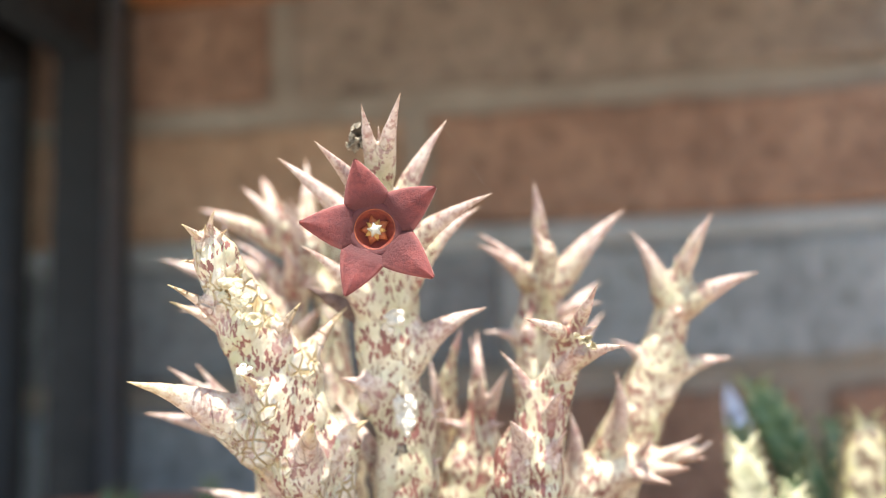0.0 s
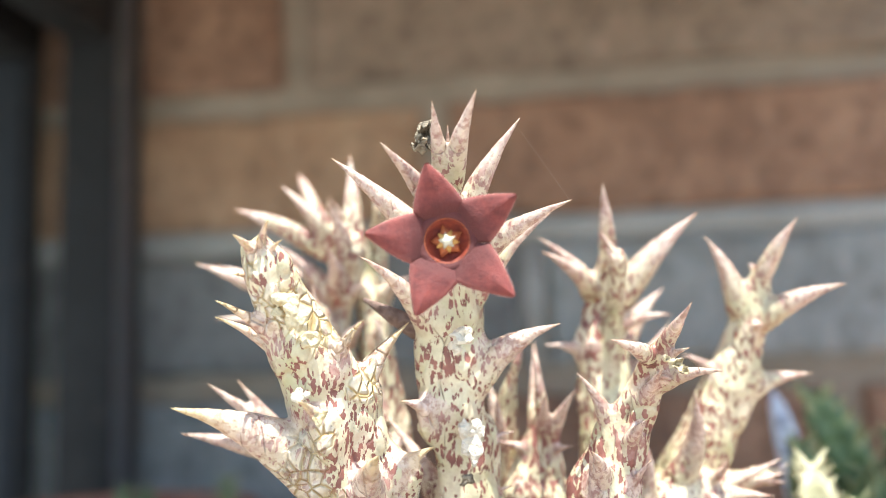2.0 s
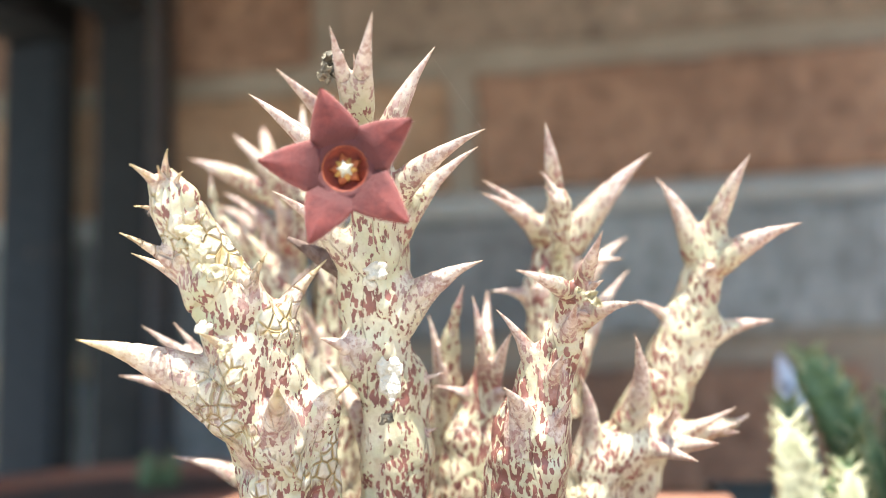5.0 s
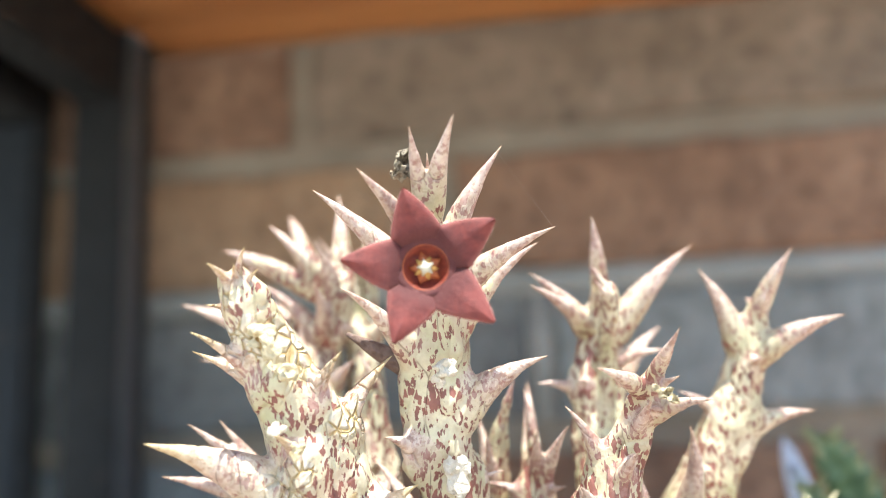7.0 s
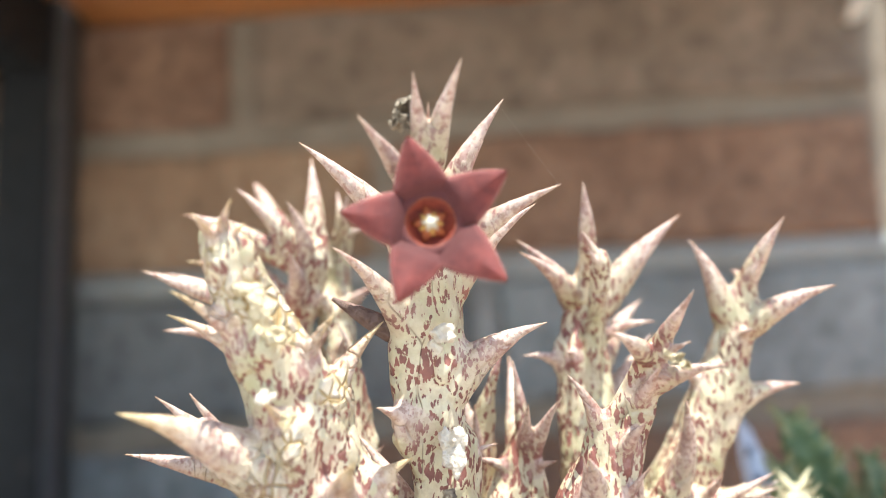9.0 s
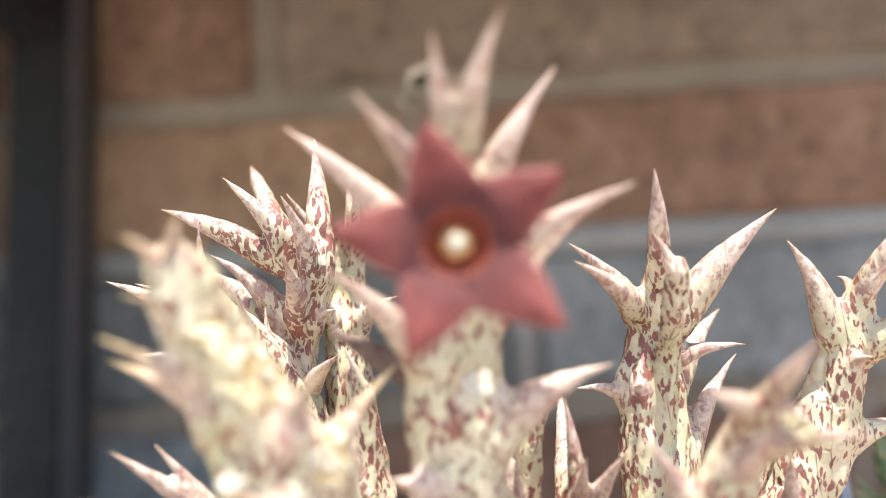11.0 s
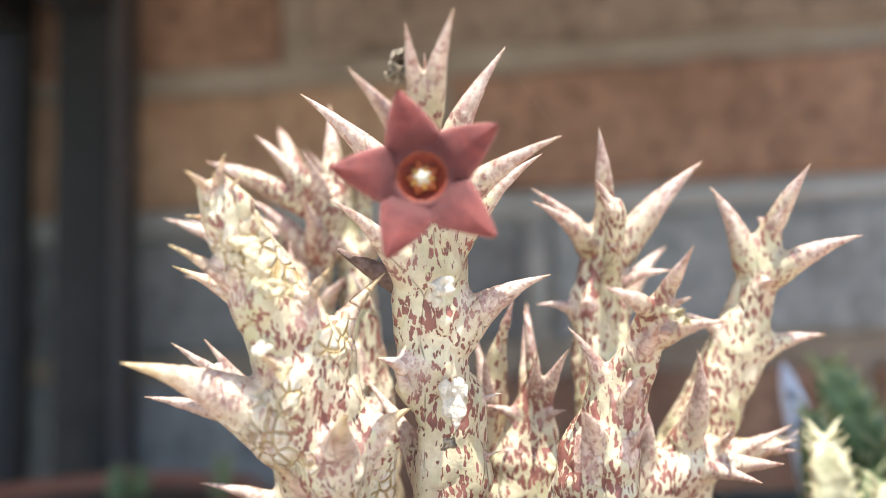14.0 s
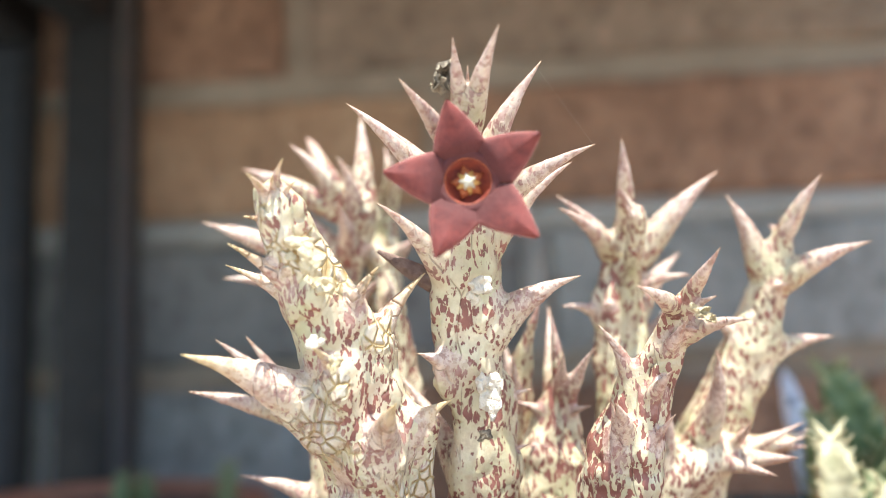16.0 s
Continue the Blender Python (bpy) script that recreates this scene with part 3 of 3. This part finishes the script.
# front_right
STEMS.append(([(42.1, 176.0, 1243.9, 1.30), (41.1, 179.0, 1241.3, 2.42), (39.2, 182.0, 1236.6, 3.35), (36.8, 184.0, 1230.7, 4.51), (34.7, 186.0, 1223.8, 6.41), (33.1, 188.0, 1216.1, 7.14), (32.1, 190.0, 1209.7, 7.33)],
    [(0.00, 2.5, -7.0, 4.1, 0.8), (0.02, -6.9, -8.6, 0.6, 0.8), (0.05, 2.8, -5.5, 0.1, 0.8), (0.10, 6.8, -7.9, -1.4, 0.8), (0.12, 1.7, -5.3, -1.9, 0.7), (0.34, -6.7, -5.0, 6.4, 0.8), (0.35, 1.6, -5.2, 0.5, 0.6), (0.65, -2.2, -10.3, 8.2, 0.7), (0.66, 5.5, -8.4, 6.9, 0.7), (0.23, 1.7, -8.4, 2.8, 0.8), (0.38, 1.9, -9.4, 2.1, 0.7), (0.51, -3.4, -11.9, 3.2, 1)]))
# short
STEMS.append(([(27.0, 198.0, 1234.9, 1.17), (26.6, 200.0, 1231.0, 2.72), (25.7, 202.0, 1225.7, 5.20), (24.9, 203.0, 1217.9, 7.90), (24.5, 204.0, 1209.3, 8.22)],
    [(0.00, -1.4, -2.0, 8.2, 0.8), (0.13, 4.9, -7.5, 5.8, 0.8), (0.12, 0.5, -7.4, 5.1, 0.7), (0.20, -7.1, -4.3, 0.2, 0.9), (0.22, 4.4, -5.5, -0.2, 0.8), (0.21, -0.9, 11.6, 15.0, 0.6), (0.40, -4.1, -6.1, -1.1, 0.7)]))
# leaning
STEMS.append(([(63.5, 213.0, 1223.1, 0.80), (61.0, 212.0, 1222.6, 1.50), (57.0, 210.0, 1221.7, 2.20), (52.8, 208.0, 1221.2, 3.00), (48.0, 206.0, 1221.0, 5.15), (43.0, 205.0, 1217.4, 5.76), (39.9, 205.0, 1209.0, 6.24)],
    [(0.03, 2.6, 1.3, 1.3, 0.9), (0.10, 2.0, -5.8, -0.3, 0.8), (0.33, 8.3, -2.6, 4.6, 0.7), (0.26, -2.4, -1.5, 4.4, 0.7), (0.39, -4.1, -13.7, 15.7, 0.9), (0.64, -4.6, -9.4, 12.2, 0.9), (0.38, 0.5, -9.9, 5.3, 0.6), (0.30, 3.8, -12.0, 0.3, 0.9), (0.22, 5.8, -3.1, 2.0, 0.8), (0.36, 0.2, -9.1, 5.8, 0.7), (0.42, 4.4, -10.4, -1.9, 0.8)]))
# slim
STEMS.append(([(23.1, 197.0, 1241.5, 0.52), (21.8, 199.0, 1237.9, 1.67), (20.9, 201.0, 1232.7, 2.49), (20.0, 203.0, 1224.8, 3.26), (19.4, 204.0, 1211.0, 3.71)],
    [(0.00, 1.3, -1.0, 3.3, 0.9), (0.39, -2.4, -1.6, 10.4, 0.6), (0.49, -0.1, -8.4, 10.2, 0.6)]))
# pale
STEMS.append(([(3.7, 198.0, 1245.8, 1.05), (3.0, 200.0, 1241.0, 2.38), (2.6, 202.0, 1234.0, 4.19), (2.7, 203.0, 1225.1, 5.27), (2.6, 204.0, 1211.1, 5.88)],
    [(0.00, -2.2, -2.0, 3.9, 0.8), (0.32, -3.1, -5.7, 7.4, 0.7), (0.48, 4.9, -6.5, 3.0, 0.7)]))
# young_shoot
STEMS.append(([(39.3, 196.5, 1258.0, 0.90), (39.2, 197.0, 1256.6, 1.50), (39.0, 198.5, 1254.0, 1.75), (38.6, 200.0, 1251.2, 1.80), (38.3, 203.0, 1247.8, 2.00), (36.6, 206.5, 1236.0, 2.40)],
    [(0.03, -3.0, -1.7, 3.2, 0.8), (0.09, -2.5, -3.4, 2.1, 0.7)]))
# left_branch
STEMS.append(([(-9.0, 203.0, 1268.3, 1.00), (-8.2, 204.0, 1266.4, 1.90), (-7.3, 205.0, 1263.6, 2.30), (-6.2, 206.5, 1260.4, 2.50), (-5.5, 208.5, 1256.4, 2.60), (-6.1, 210.0, 1251.5, 2.60)],
    [(0.08, -6.6, 0.4, 5.1, 1), (0.14, -4.2, -5.1, 3.5, 1), (0.05, -8.3, 18.6, 10.6, 0.8), (0.20, -16.2, 1.7, 3.9, 1.05)]))
for seed, (rows, thorns) in enumerate(STEMS):
    ribbed_stem(plant, rows, thorns, CORKY if seed == 1 else DENSE_SKIN if seed in (4, 6, 8, 9, 14) else SKIN, seed + 1, label="yellow corky scarred stem" if seed == 1 else "")

# flower
FLOWER = Vector((0.01716, 0.1621, 1.2556))
normal = Vector((0.10, -1.0, -0.04)).normalized()
right = normal.cross(Vector((0, 0, 1))).normalized() * -1
upward = normal.cross(right)
if upward.z < 0:
    upward = -upward
if right.x < 0:
    right = -right


def on_flower(x, y, h):
    """A point of the flower from mm across, up and towards the viewer."""
    return FLOWER + (right * x + upward * y + normal * h) / 1000


flower = part("flower", lathe(bmesh.new(), [(0.0009, -0.009), (0.0010, -0.004), (0.0024, -0.0022), (0.0034, -0.0012)], FLOWER, 20, Matrix((right, upward, normal)).transposed()), PETAL, plant, "dull red velvety star flower with five pointed petals")


def petal(angle, length, seed):
    rng = random.Random(seed)
    bm = bmesh.new()
    tip_layer = bm.verts.layers.float.new("tip")
    edge_layer = bm.verts.layers.float.new("edge")
    notch = 4.5
    d0, dn = 2.65, notch * math.cos(radians(36))
    half_n = notch * math.cos(radians(36)) * math.tan(radians(37.5))
    nu, nv = 22, 13
    grid = []
    bend = rng.uniform(-0.3, 0.3)
    for i in range(nu):
        d = d0 + (length - d0) * i / (nu - 1)
        if d < dn:
            half = d * math.tan(radians(37.5))
        else:
            s = (d - dn) / (length - dn)
            half = half_n * ((1 - s) ** 0.86 * (1 + 0.10 * math.sin(math.pi * s))) + 0.18
        row = []
        for j in range(nv):
            w = 2 * j / (nv - 1) - 1
            s = d / length
            h = 0.45 + 0.42 * (d - d0) - 0.95 * s**4 - 0.6 * abs(w) ** 2 * min(1, (d - d0) / 2.2) * (1 - 0.3 * s) + 0.15 * math.exp(-((w / 0.2) ** 2)) * s
            h += 0.12 * noise.noise(Vector((d * 0.5, w, seed)))
            h -= 0.5 * max(0, 1 - (d - d0) / 1.2)
            c, sn = math.cos(angle), math.sin(angle)
            y = w * half + bend * s * s
            v = bm.verts.new(on_flower(d * c - y * sn, d * sn + y * c, h))
            v[tip_layer], v[edge_layer] = s, abs(w) if d > dn else 0.0
            row.append(v)
        grid.append(row)
    for a, b in zip(grid, grid[1:]):
        for j in range(nv - 1):
            bm.faces.new((a[j], a[j + 1], b[j + 1], b[j]))
    edge_points = [((row[0].co.copy(), row[1].co.copy()), (row[-1].co.copy(), row[-2].co.copy())) for row in grid]
    bmesh.ops.recalc_face_normals(bm, faces=bm.faces)
    bmesh.ops.solidify(bm, geom=bm.faces[:], thickness=0.0004)
    bmesh.ops.recalc_face_normals(bm, faces=bm.faces)
    part("petal", bm, PETAL, flower)
    hair = bmesh.new()
    for row in range(6, nu):
        for side in (0, nv - 1):
            root, inner = edge_points[row][0 if side == 0 else 1]
            ahead = edge_points[min(row + 1, nu - 1)][0 if side == 0 else 1][0] - root
            for _ in range(5):
                p = root + ahead * rng.random()
                out = ((root - inner).normalized() + Vector([rng.uniform(-0.6, 0.6) for _ in range(3)])).normalized() * rng.uniform(0.00012, 0.0003)
                across = out.cross(normal).normalized() * 0.000012
                hair.faces.new([hair.verts.new(q) for q in (p - across - normal * 0.00001, p + across, p + out)])
    part("fringe", hair, HAIR, flower, "fine pale hairs along the petal edge")


for k, (angle, length) in enumerate(((102, 8.8), (32, 9.1), (-44, 9.7), (-113, 9.1), (175, 9.1))):
    petal(radians(angle), length, k)
turn = Matrix((right, upward, normal)).transposed()
part("collar", lathe(bmesh.new(), [(0.0038, -0.0003), (0.0033, 0.0001), (0.0029, 0.00012), (0.0026, -0.00005)], FLOWER, 36, turn), PETAL, flower, "dull maroon collar round the throat")
part("tube", lathe(bmesh.new(), [(0.0027, 0.0), (0.0024, -0.0003), (0.0021, -0.0011), (0.0012, -0.0014), (0.0, -0.0014)], FLOWER, 36, turn), TUBE, flower, "dark red throat ring")


def star(name, points, outer, inner, h0, h1, material, twist, label):
    bm = bmesh.new()
    n = points * 2
    rim = [on_flower((outer if i % 2 == 0 else inner) * math.cos(twist + math.pi * i / points), (outer if i % 2 == 0 else inner) * math.sin(twist + math.pi * i / points), h0) for i in range(n)]
    mid = [on_flower(0.6 * (outer if i % 2 == 0 else inner) * math.cos(twist + math.pi * i / points), 0.6 * (outer if i % 2 == 0 else inner) * math.sin(twist + math.pi * i / points), h1) for i in range(n)]
    low = [p - normal * 0.0004 for p in rim]
    rings(bm, [low, rim, mid])
    bmesh.ops.recalc_face_normals(bm, faces=bm.faces)
    part(name, bm, material, flower, label)


part("throat_rim", lathe(bmesh.new(), [(0.00262, -0.0004), (0.00258, -0.00012), (0.00251, -0.00012), (0.00246, -0.0004)], FLOWER, 36, turn), ORANGE, flower, "thin orange rim of the throat")
star("rim_star", 5, 2.0, 1.15, -0.8, -0.6, ORANGE, radians(32), "orange inner star")
star("corona", 5, 1.45, 0.75, -0.5, -0.25, YELLOW, radians(66), "yellow star-shaped corona")
star("centre", 5, 1.05, 0.55, -0.2, 0.15, WHITE_WAX, radians(102), "waxy white centre")
# scars, dry bud and withered leaf on the stems
for at, size, mt, name in (
    ((0.0177, 0.1735, 1.2452), (0.0015, 0.0010, 0.0011), SCAR, "scar"),
    ((0.0164, 0.1743, 1.2438), (0.0009, 0.0008, 0.0009), SCAR, "scar"),
    ((0.0174, 0.1778, 1.2319), (0.0017, 0.0010, 0.0026), SCAR, "scar"),
    ((0.0182, 0.1776, 1.2338), (0.0009, 0.0008, 0.0011), SCAR, "scar"),
    ((0.0169, 0.1790, 1.2270), (0.0010, 0.0008, 0.0008), HUSK, "scar"),
    ((-0.0006, 0.1648, 1.2387), (0.0010, 0.0009, 0.0010), SCAR, "scar"),
    ((0.0003, 0.1660, 1.2452), (0.0013, 0.0009, 0.0010), YELLOW_SCAR, "scar"),
    ((-0.0024, 0.1640, 1.2493), (0.0017, 0.0010, 0.0015), YELLOW_SCAR, "scar"),
    ((-0.0008, 0.1640, 1.2478), (0.0013, 0.0010, 0.0015), YELLOW_SCAR, "scar"),
    ((0.0012, 0.1660, 1.2362), (0.0010, 0.0008, 0.0011), YELLOW_SCAR, "scar"),
):
    rng = random.Random(int(at[2] * 1e5))
    bm = bmesh.new()
    for k in range(9):
        spot = Vector(at) + Vector((rng.uniform(-1, 1) * size[0], -rng.uniform(-0.3, 0.8) * size[1], rng.uniform(-1, 1) * size[2])) * 0.75
        blob(bm, spot, [v * rng.uniform(0.3, 0.6) for v in size], 0.6, k + at[2] * 900, 2)
    part(name, remeshed(name, bm, 0.00016, 2, mt), mt, plant, "pale crusty scar")


def husk_shell(at, size, open_way, seed):
    """A torn, curled shell of dead petals."""
    bm = blob(bmesh.new(), (0, 0, 0), (1, 1, 1), 0.7, seed, 3)
    way = Vector(open_way).normalized()
    gone = [f for f in bm.faces if f.calc_center_median().normalized().dot(way) > 0.35 + 0.5 * noise.noise(f.calc_center_median() * 3)]
    bmesh.ops.delete(bm, geom=gone, context="FACES")
    bmesh.ops.solidify(bm, geom=bm.faces[:], thickness=0.12)
    for v in bm.verts:
        v.co = Vector(at) + Vector((v.co.x * size[0], v.co.y * size[1], v.co.z * size[2]))
    return bm


bud = part("dry_bud", husk_shell((0.0146, 0.1660, 1.2692), (0.0011, 0.0010, 0.0013), (0.3, -0.8, -0.4), 4), HUSK, plant, "shrivelled dry flower bud")
part("dry_petal", husk_shell((0.0139, 0.1656, 1.2678), (0.0009, 0.0009, 0.0010), (-0.6, -0.6, 0.5), 8), HUSK, bud)
part("dry_petal", husk_shell((0.0152, 0.1664, 1.2702), (0.0008, 0.0007, 0.0007), (0.0, -0.5, -0.9), 11), HUSK, bud)
for at, size, seed in (((0.0427, 0.1720, 1.2410), 0.0009, 21), ((0.0436, 0.1714, 1.2402), 0.0006, 25), ((0.0417, 0.1716, 1.2416), 0.0005, 28)):
    part("dry_husk", husk_shell(at, (size, size, size * 0.8), (0.5, -0.8, 0.2), seed), YELLOW_SCAR, plant, "torn pale dry husk")
leaf_base, leaf_tip = Vector((0.0098, 0.1815, 1.2465)), Vector((0.0037, 0.1800, 1.2508))
p, r = thorn_curve(leaf_base, leaf_tip - leaf_base, 0.0021, random.Random(5), -0.1, Vector((0.9, 0, -0.4)), 0.26)
part("withered_leaf", thorn_mesh(p, [v * 0.9 + 0.0002 for v in r], "withered_leaf", DRY, 1.0, 7), DRY, plant, "dark shrivelled leaf")


# ---- neighbouring plants ----
def toothed(name, stems, at, label, seed):
    """A plant of short stems with rows of teeth; stems: rows in mm, material, tooth reach."""
    rng = random.Random(seed)
    host = thing(name, at, label, "succulent")
    for rows, material, tooth in stems:
        thorns = []
        steps = max(4, int(Vector((rows[0][0] - rows[-1][0], rows[0][1] - rows[-1][1], rows[0][2] - rows[-1][2])).length / 2.3))
        spin = rng.uniform(0, 1.5)
        for i in range(steps):
            for q in range(4):
                w = spin + q * math.pi / 2 + (i % 2) * 0.15
                u = (i + 0.25 * rng.random()) / steps
                r = float(np.interp(u, np.linspace(0, 1, len(rows)), [v[3] for v in rows])) * 0.9 + tooth
                thorns.append((u, r * math.cos(w), r * math.sin(w), 0.6 * r * rng.uniform(0.5, 1.3), 0.75))
        ribbed_stem(host, rows, thorns, material, rng.randint(1, 999), 0.00055, "tooth", 0.28)
    return host


toothed("green_succulent", [
    ([(83.0, 262, 1233, 2.0), (85, 263, 1229.5, 4.2), (89, 264, 1222, 5.2), (94, 266, 1209, 5.4), (97, 266, 1195, 5.4)], GREEN, 3.4),
    ([(77.5, 252, 1224, 1.6), (78, 252, 1220.5, 3.2), (79, 254, 1212, 3.8), (80, 256, 1195, 4.0)], GREEN, 3.0),
    ([(91.5, 256, 1217, 1.6), (92, 257, 1213, 3.4), (93, 258, 1206, 4.0), (94, 260, 1195, 4.0)], GREEN, 3.0),
    ([(101, 268, 1224, 1.6), (102, 268, 1219, 3.2), (104, 268, 1195, 4.0)], GREEN, 3.0),
    ([(86, 248, 1213, 1.4), (86, 248, 1209.5, 2.8), (86, 251, 1195, 3.2)], GREEN, 2.2),
    ([(109, 262, 1220, 1.4), (109, 262, 1215, 2.8), (108, 262, 1195, 3.2)], GREEN, 2.2),
], (0.09, 0.262, 1.195), "dark green succulent with toothed four-angled stems", 3)
toothed("lime_succulent", [
    ([(74.5, 235, 1221.5, 1.8), (74.8, 235, 1218.5, 3.2), (75.4, 235, 1211, 4.2), (76.5, 236, 1194, 4.4)], LIME, 2.8),
    ([(84.5, 238, 1212.5, 1.4), (84.5, 238, 1209.5, 2.6), (84.5, 238, 1194, 3.0)], LIME, 2.4),
], (0.076, 0.236, 1.195), "yellow-green succulent stems with pale sharp teeth", 7)
toothed("tan_succulent", [
    ([(102.8, 249, 1225, 2.2), (102, 249, 1221.5, 4.0), (100.5, 249, 1213, 4.8), (99.5, 249, 1194, 5)], TAN_SKIN, 2.6),
], (0.0995, 0.249, 1.195), "tan and cream blotched succulent stem with yellow teeth", 9)
toothed("small_succulent", [
    ([(-139, 398, 1197.5, 1.6), (-139, 398, 1193, 3.4), (-139, 398, 1182, 3.6)], GREEN, 1.8),
    ([(-132, 402, 1196.5, 1.6), (-132, 402, 1192, 3.2), (-132, 402, 1182, 3.4)], GREEN, 1.8),
], (-0.136, 0.40, 1.184), "small green toothed succulent in the terracotta pot", 12)
toothed("small_succulent", [
    ([(-97.4, 400, 1199, 1.4), (-98, 400, 1193, 2.8), (-99, 400, 1183, 3.0)], GREEN, 3.4),
], (-0.099, 0.40, 1.184), "small green toothed succulent in the terracotta pot", 15)

# plant label stuck in the soil of the dark pot
label_tag = thing("plant_label", (0.096, 0.313, 1.195), "white plastic plant label with faded handwriting", "plant label")
m = Matrix.Translation((0.0930, 0.312, 1.195)) @ Matrix.Rotation(radians(-7), 4, "Y") @ Matrix.Rotation(radians(-12), 4, "Z")
bm = bmesh.new()
outline = [(-0.0030, 0), (0.0030, 0), (0.0030, 0.026), (0.0012, 0.0335), (-0.0008, 0.0375), (-0.0024, 0.033), (-0.0030, 0.027)]
rings(bm, [[m @ Vector((x, -0.0003, z)) for x, z in outline], [m @ Vector((x, 0.0003, z)) for x, z in outline]])
bmesh.ops.recalc_face_normals(bm, faces=bm.faces)
part("blade", bm, TAG, label_tag)
for k in range(5):
    bm = bmesh.new()
    box(bm, (-0.0012 + 0.0006 * (k % 2), -0.0010, 0.012 + k * 0.0038), (-0.0004 + 0.0010 * (k % 3), -0.00045, 0.0146 + k * 0.0038))
    bm.transform(m)
    part("ink_mark", bm, INK, label_tag)

# a strand of spider silk between two thorns
p0, p1 = Vector((0.0251, 0.1721, 1.2714)), Vector((0.0314, 0.1711, 1.2610))
strand = [p0.lerp(p1, i / 12) for i in range(13)]
silk = tagged(new("spider_silk", thorn_mesh(strand, [0.000004] * 13, "spider_silk", SILK, 1.0, 5)), "fine pale spider silk strand between two thorns", "spider silk")

# small pale oval blob on the bricks
pale_form = blob(bmesh.new(), (0, 0, 0), (0.0042, 0.0016, 0.0078), 0.35, 5, 3)
pale_form.transform(Matrix.Translation((0.2200, WALL_Y - 0.0022, 1.4292)) @ Matrix.Rotation(radians(32), 4, "Y"))
pale_blob_ob = new("plaster_splash", mesh_of("plaster_splash", pale_form, SCAR))
pale_blob_ob.parent = wall

# ---- bricks ----
COURSE, HIGH, LONG, JOINT = 0.0755, 0.0632, 0.215, 0.0125
brick_meshes = []
for k in range(4):
    rng = random.Random(40 + k)
    bm = bmesh.new()
    rim = [(-0.5 + i / 9, -0.5) for i in range(9)] + [(0.5, -0.5 + i / 3) for i in range(3)]
    rim += [(-x, -z) for x, z in rim]
    worn = [rng.uniform(-0.0022, 0.0010) for _ in rim]

    def outline(inset, y):
        return [Vector((x * LONG + (w - inset) * ((x > 0.49) - (x < -0.49)), y + rng.uniform(-0.0004, 0.0004), z * HIGH + (w - inset) * ((z > 0.49) - (z < -0.49)))) for (x, z), w in zip(rim, worn)]

    rings(bm, [outline(0.0045, 0.0), outline(0.0015, 0.0022), outline(0.0, 0.006), outline(0.0, 0.02)])
    bmesh.ops.recalc_face_normals(bm, faces=bm.faces)
    brick_meshes.append(mesh_of("brick", bm, BRICK_RED))
    for p in brick_meshes[-1].polygons:
        p.use_smooth = False
# paler mortar round the blue-grey course
for lo, hi in (((-0.95, 1.3008), (0.95, 1.3140)), ((0.0163, 1.2385), (0.0287, 1.3006))):
    bm = box(bmesh.new(), (lo[0], WALL_Y + 0.0035, lo[1]), (hi[0], WALL_Y + 0.0075, hi[1]))
    strip = new("mortar_joint", mesh_of("mortar_joint", bm, PALE_MORTAR))
    strip.parent = wall
# first joint of each course near the plants, and the clay of the bricks beside it
KNOWN = {0: (-0.024, BRICK_TAN, BRICK_RED), 1: (-0.099, BRICK_RED, BRICK_GREY), -1: (0.0225, BRICK_SHADED_GREY, BRICK_BLUE), -2: (-0.06, BRICK_BLUE, BRICK_RED)}
LONGER = {0: 0.0236, 1: 0.104}
rng = random.Random(77)
CLAYS = (BRICK_RED, BRICK_GREY, BRICK_TAN, BRICK_BLUE, BRICK_RED)
far = {m: [] for m in (BRICK_RED, BRICK_GREY, BRICK_TAN, BRICK_BLUE, BRICK_SHADED_GREY)}
for row in range(-17, 15):
    joint, left_clay, right_clay = KNOWN.get(row, (0.113 * (row % 2) - 0.05 + rng.uniform(-0.01, 0.01), None, None))
    z = 1.3135 + row * COURSE + HIGH / 2
    for k in range(-7, 7):
        x = joint + (k + 0.5) * (LONG + JOINT)
        if abs(x) > 1.49:
            continue
        clay = rng.choice(CLAYS)
        if k <= -1 and left_clay:
            clay = left_clay
        if k == 0 and right_clay:
            clay = right_clay
        if k == 1 and right_clay:
            clay = right_clay
        y = WALL_Y + rng.uniform(-0.001, 0.001)
        if abs(x) < 0.95 and -8 <= row <= 9:
            ob = new("brick", rng.choice(brick_meshes))
            ob.parent = wall
            ob.location = (x, y, z)
            if row in LONGER and k >= 0:
                ob.location.x = x + LONGER[row] * (0.5 if k == 0 else 1.0)
                ob.scale.x = 1 + LONGER[row] / LONG if k == 0 else 1.0
            ob.rotation_euler = (0, radians(rng.uniform(-0.3, 0.3)), 0)
            ob.material_slots[0].link = "OBJECT"
            ob.material_slots[0].material = clay
        else:
            far[clay].append((x, y, z))
for clay, places in far.items():
    verts, faces = [], []
    for x, y, z in places:
        n = len(verts)
        verts += [(x + sx * LONG / 2, y + dy, z + sz * HIGH / 2) for dy in (0, 0.02) for sx, sz in ((-1, -1), (1, -1), (1, 1), (-1, 1))]
        faces += [tuple(n + i for i in f) for f in ((0, 1, 2, 3), (4, 7, 6, 5), (0, 4, 5, 1), (1, 5, 6, 2), (2, 6, 7, 3), (3, 7, 4, 0))]
    me = bpy.data.meshes.new("far_bricks")
    me.from_pydata(verts, [], faces)
    me.materials.append(clay)
    ob = new("far_bricks", me)
    ob.parent = wall
    ob["kind"] = "stuff"
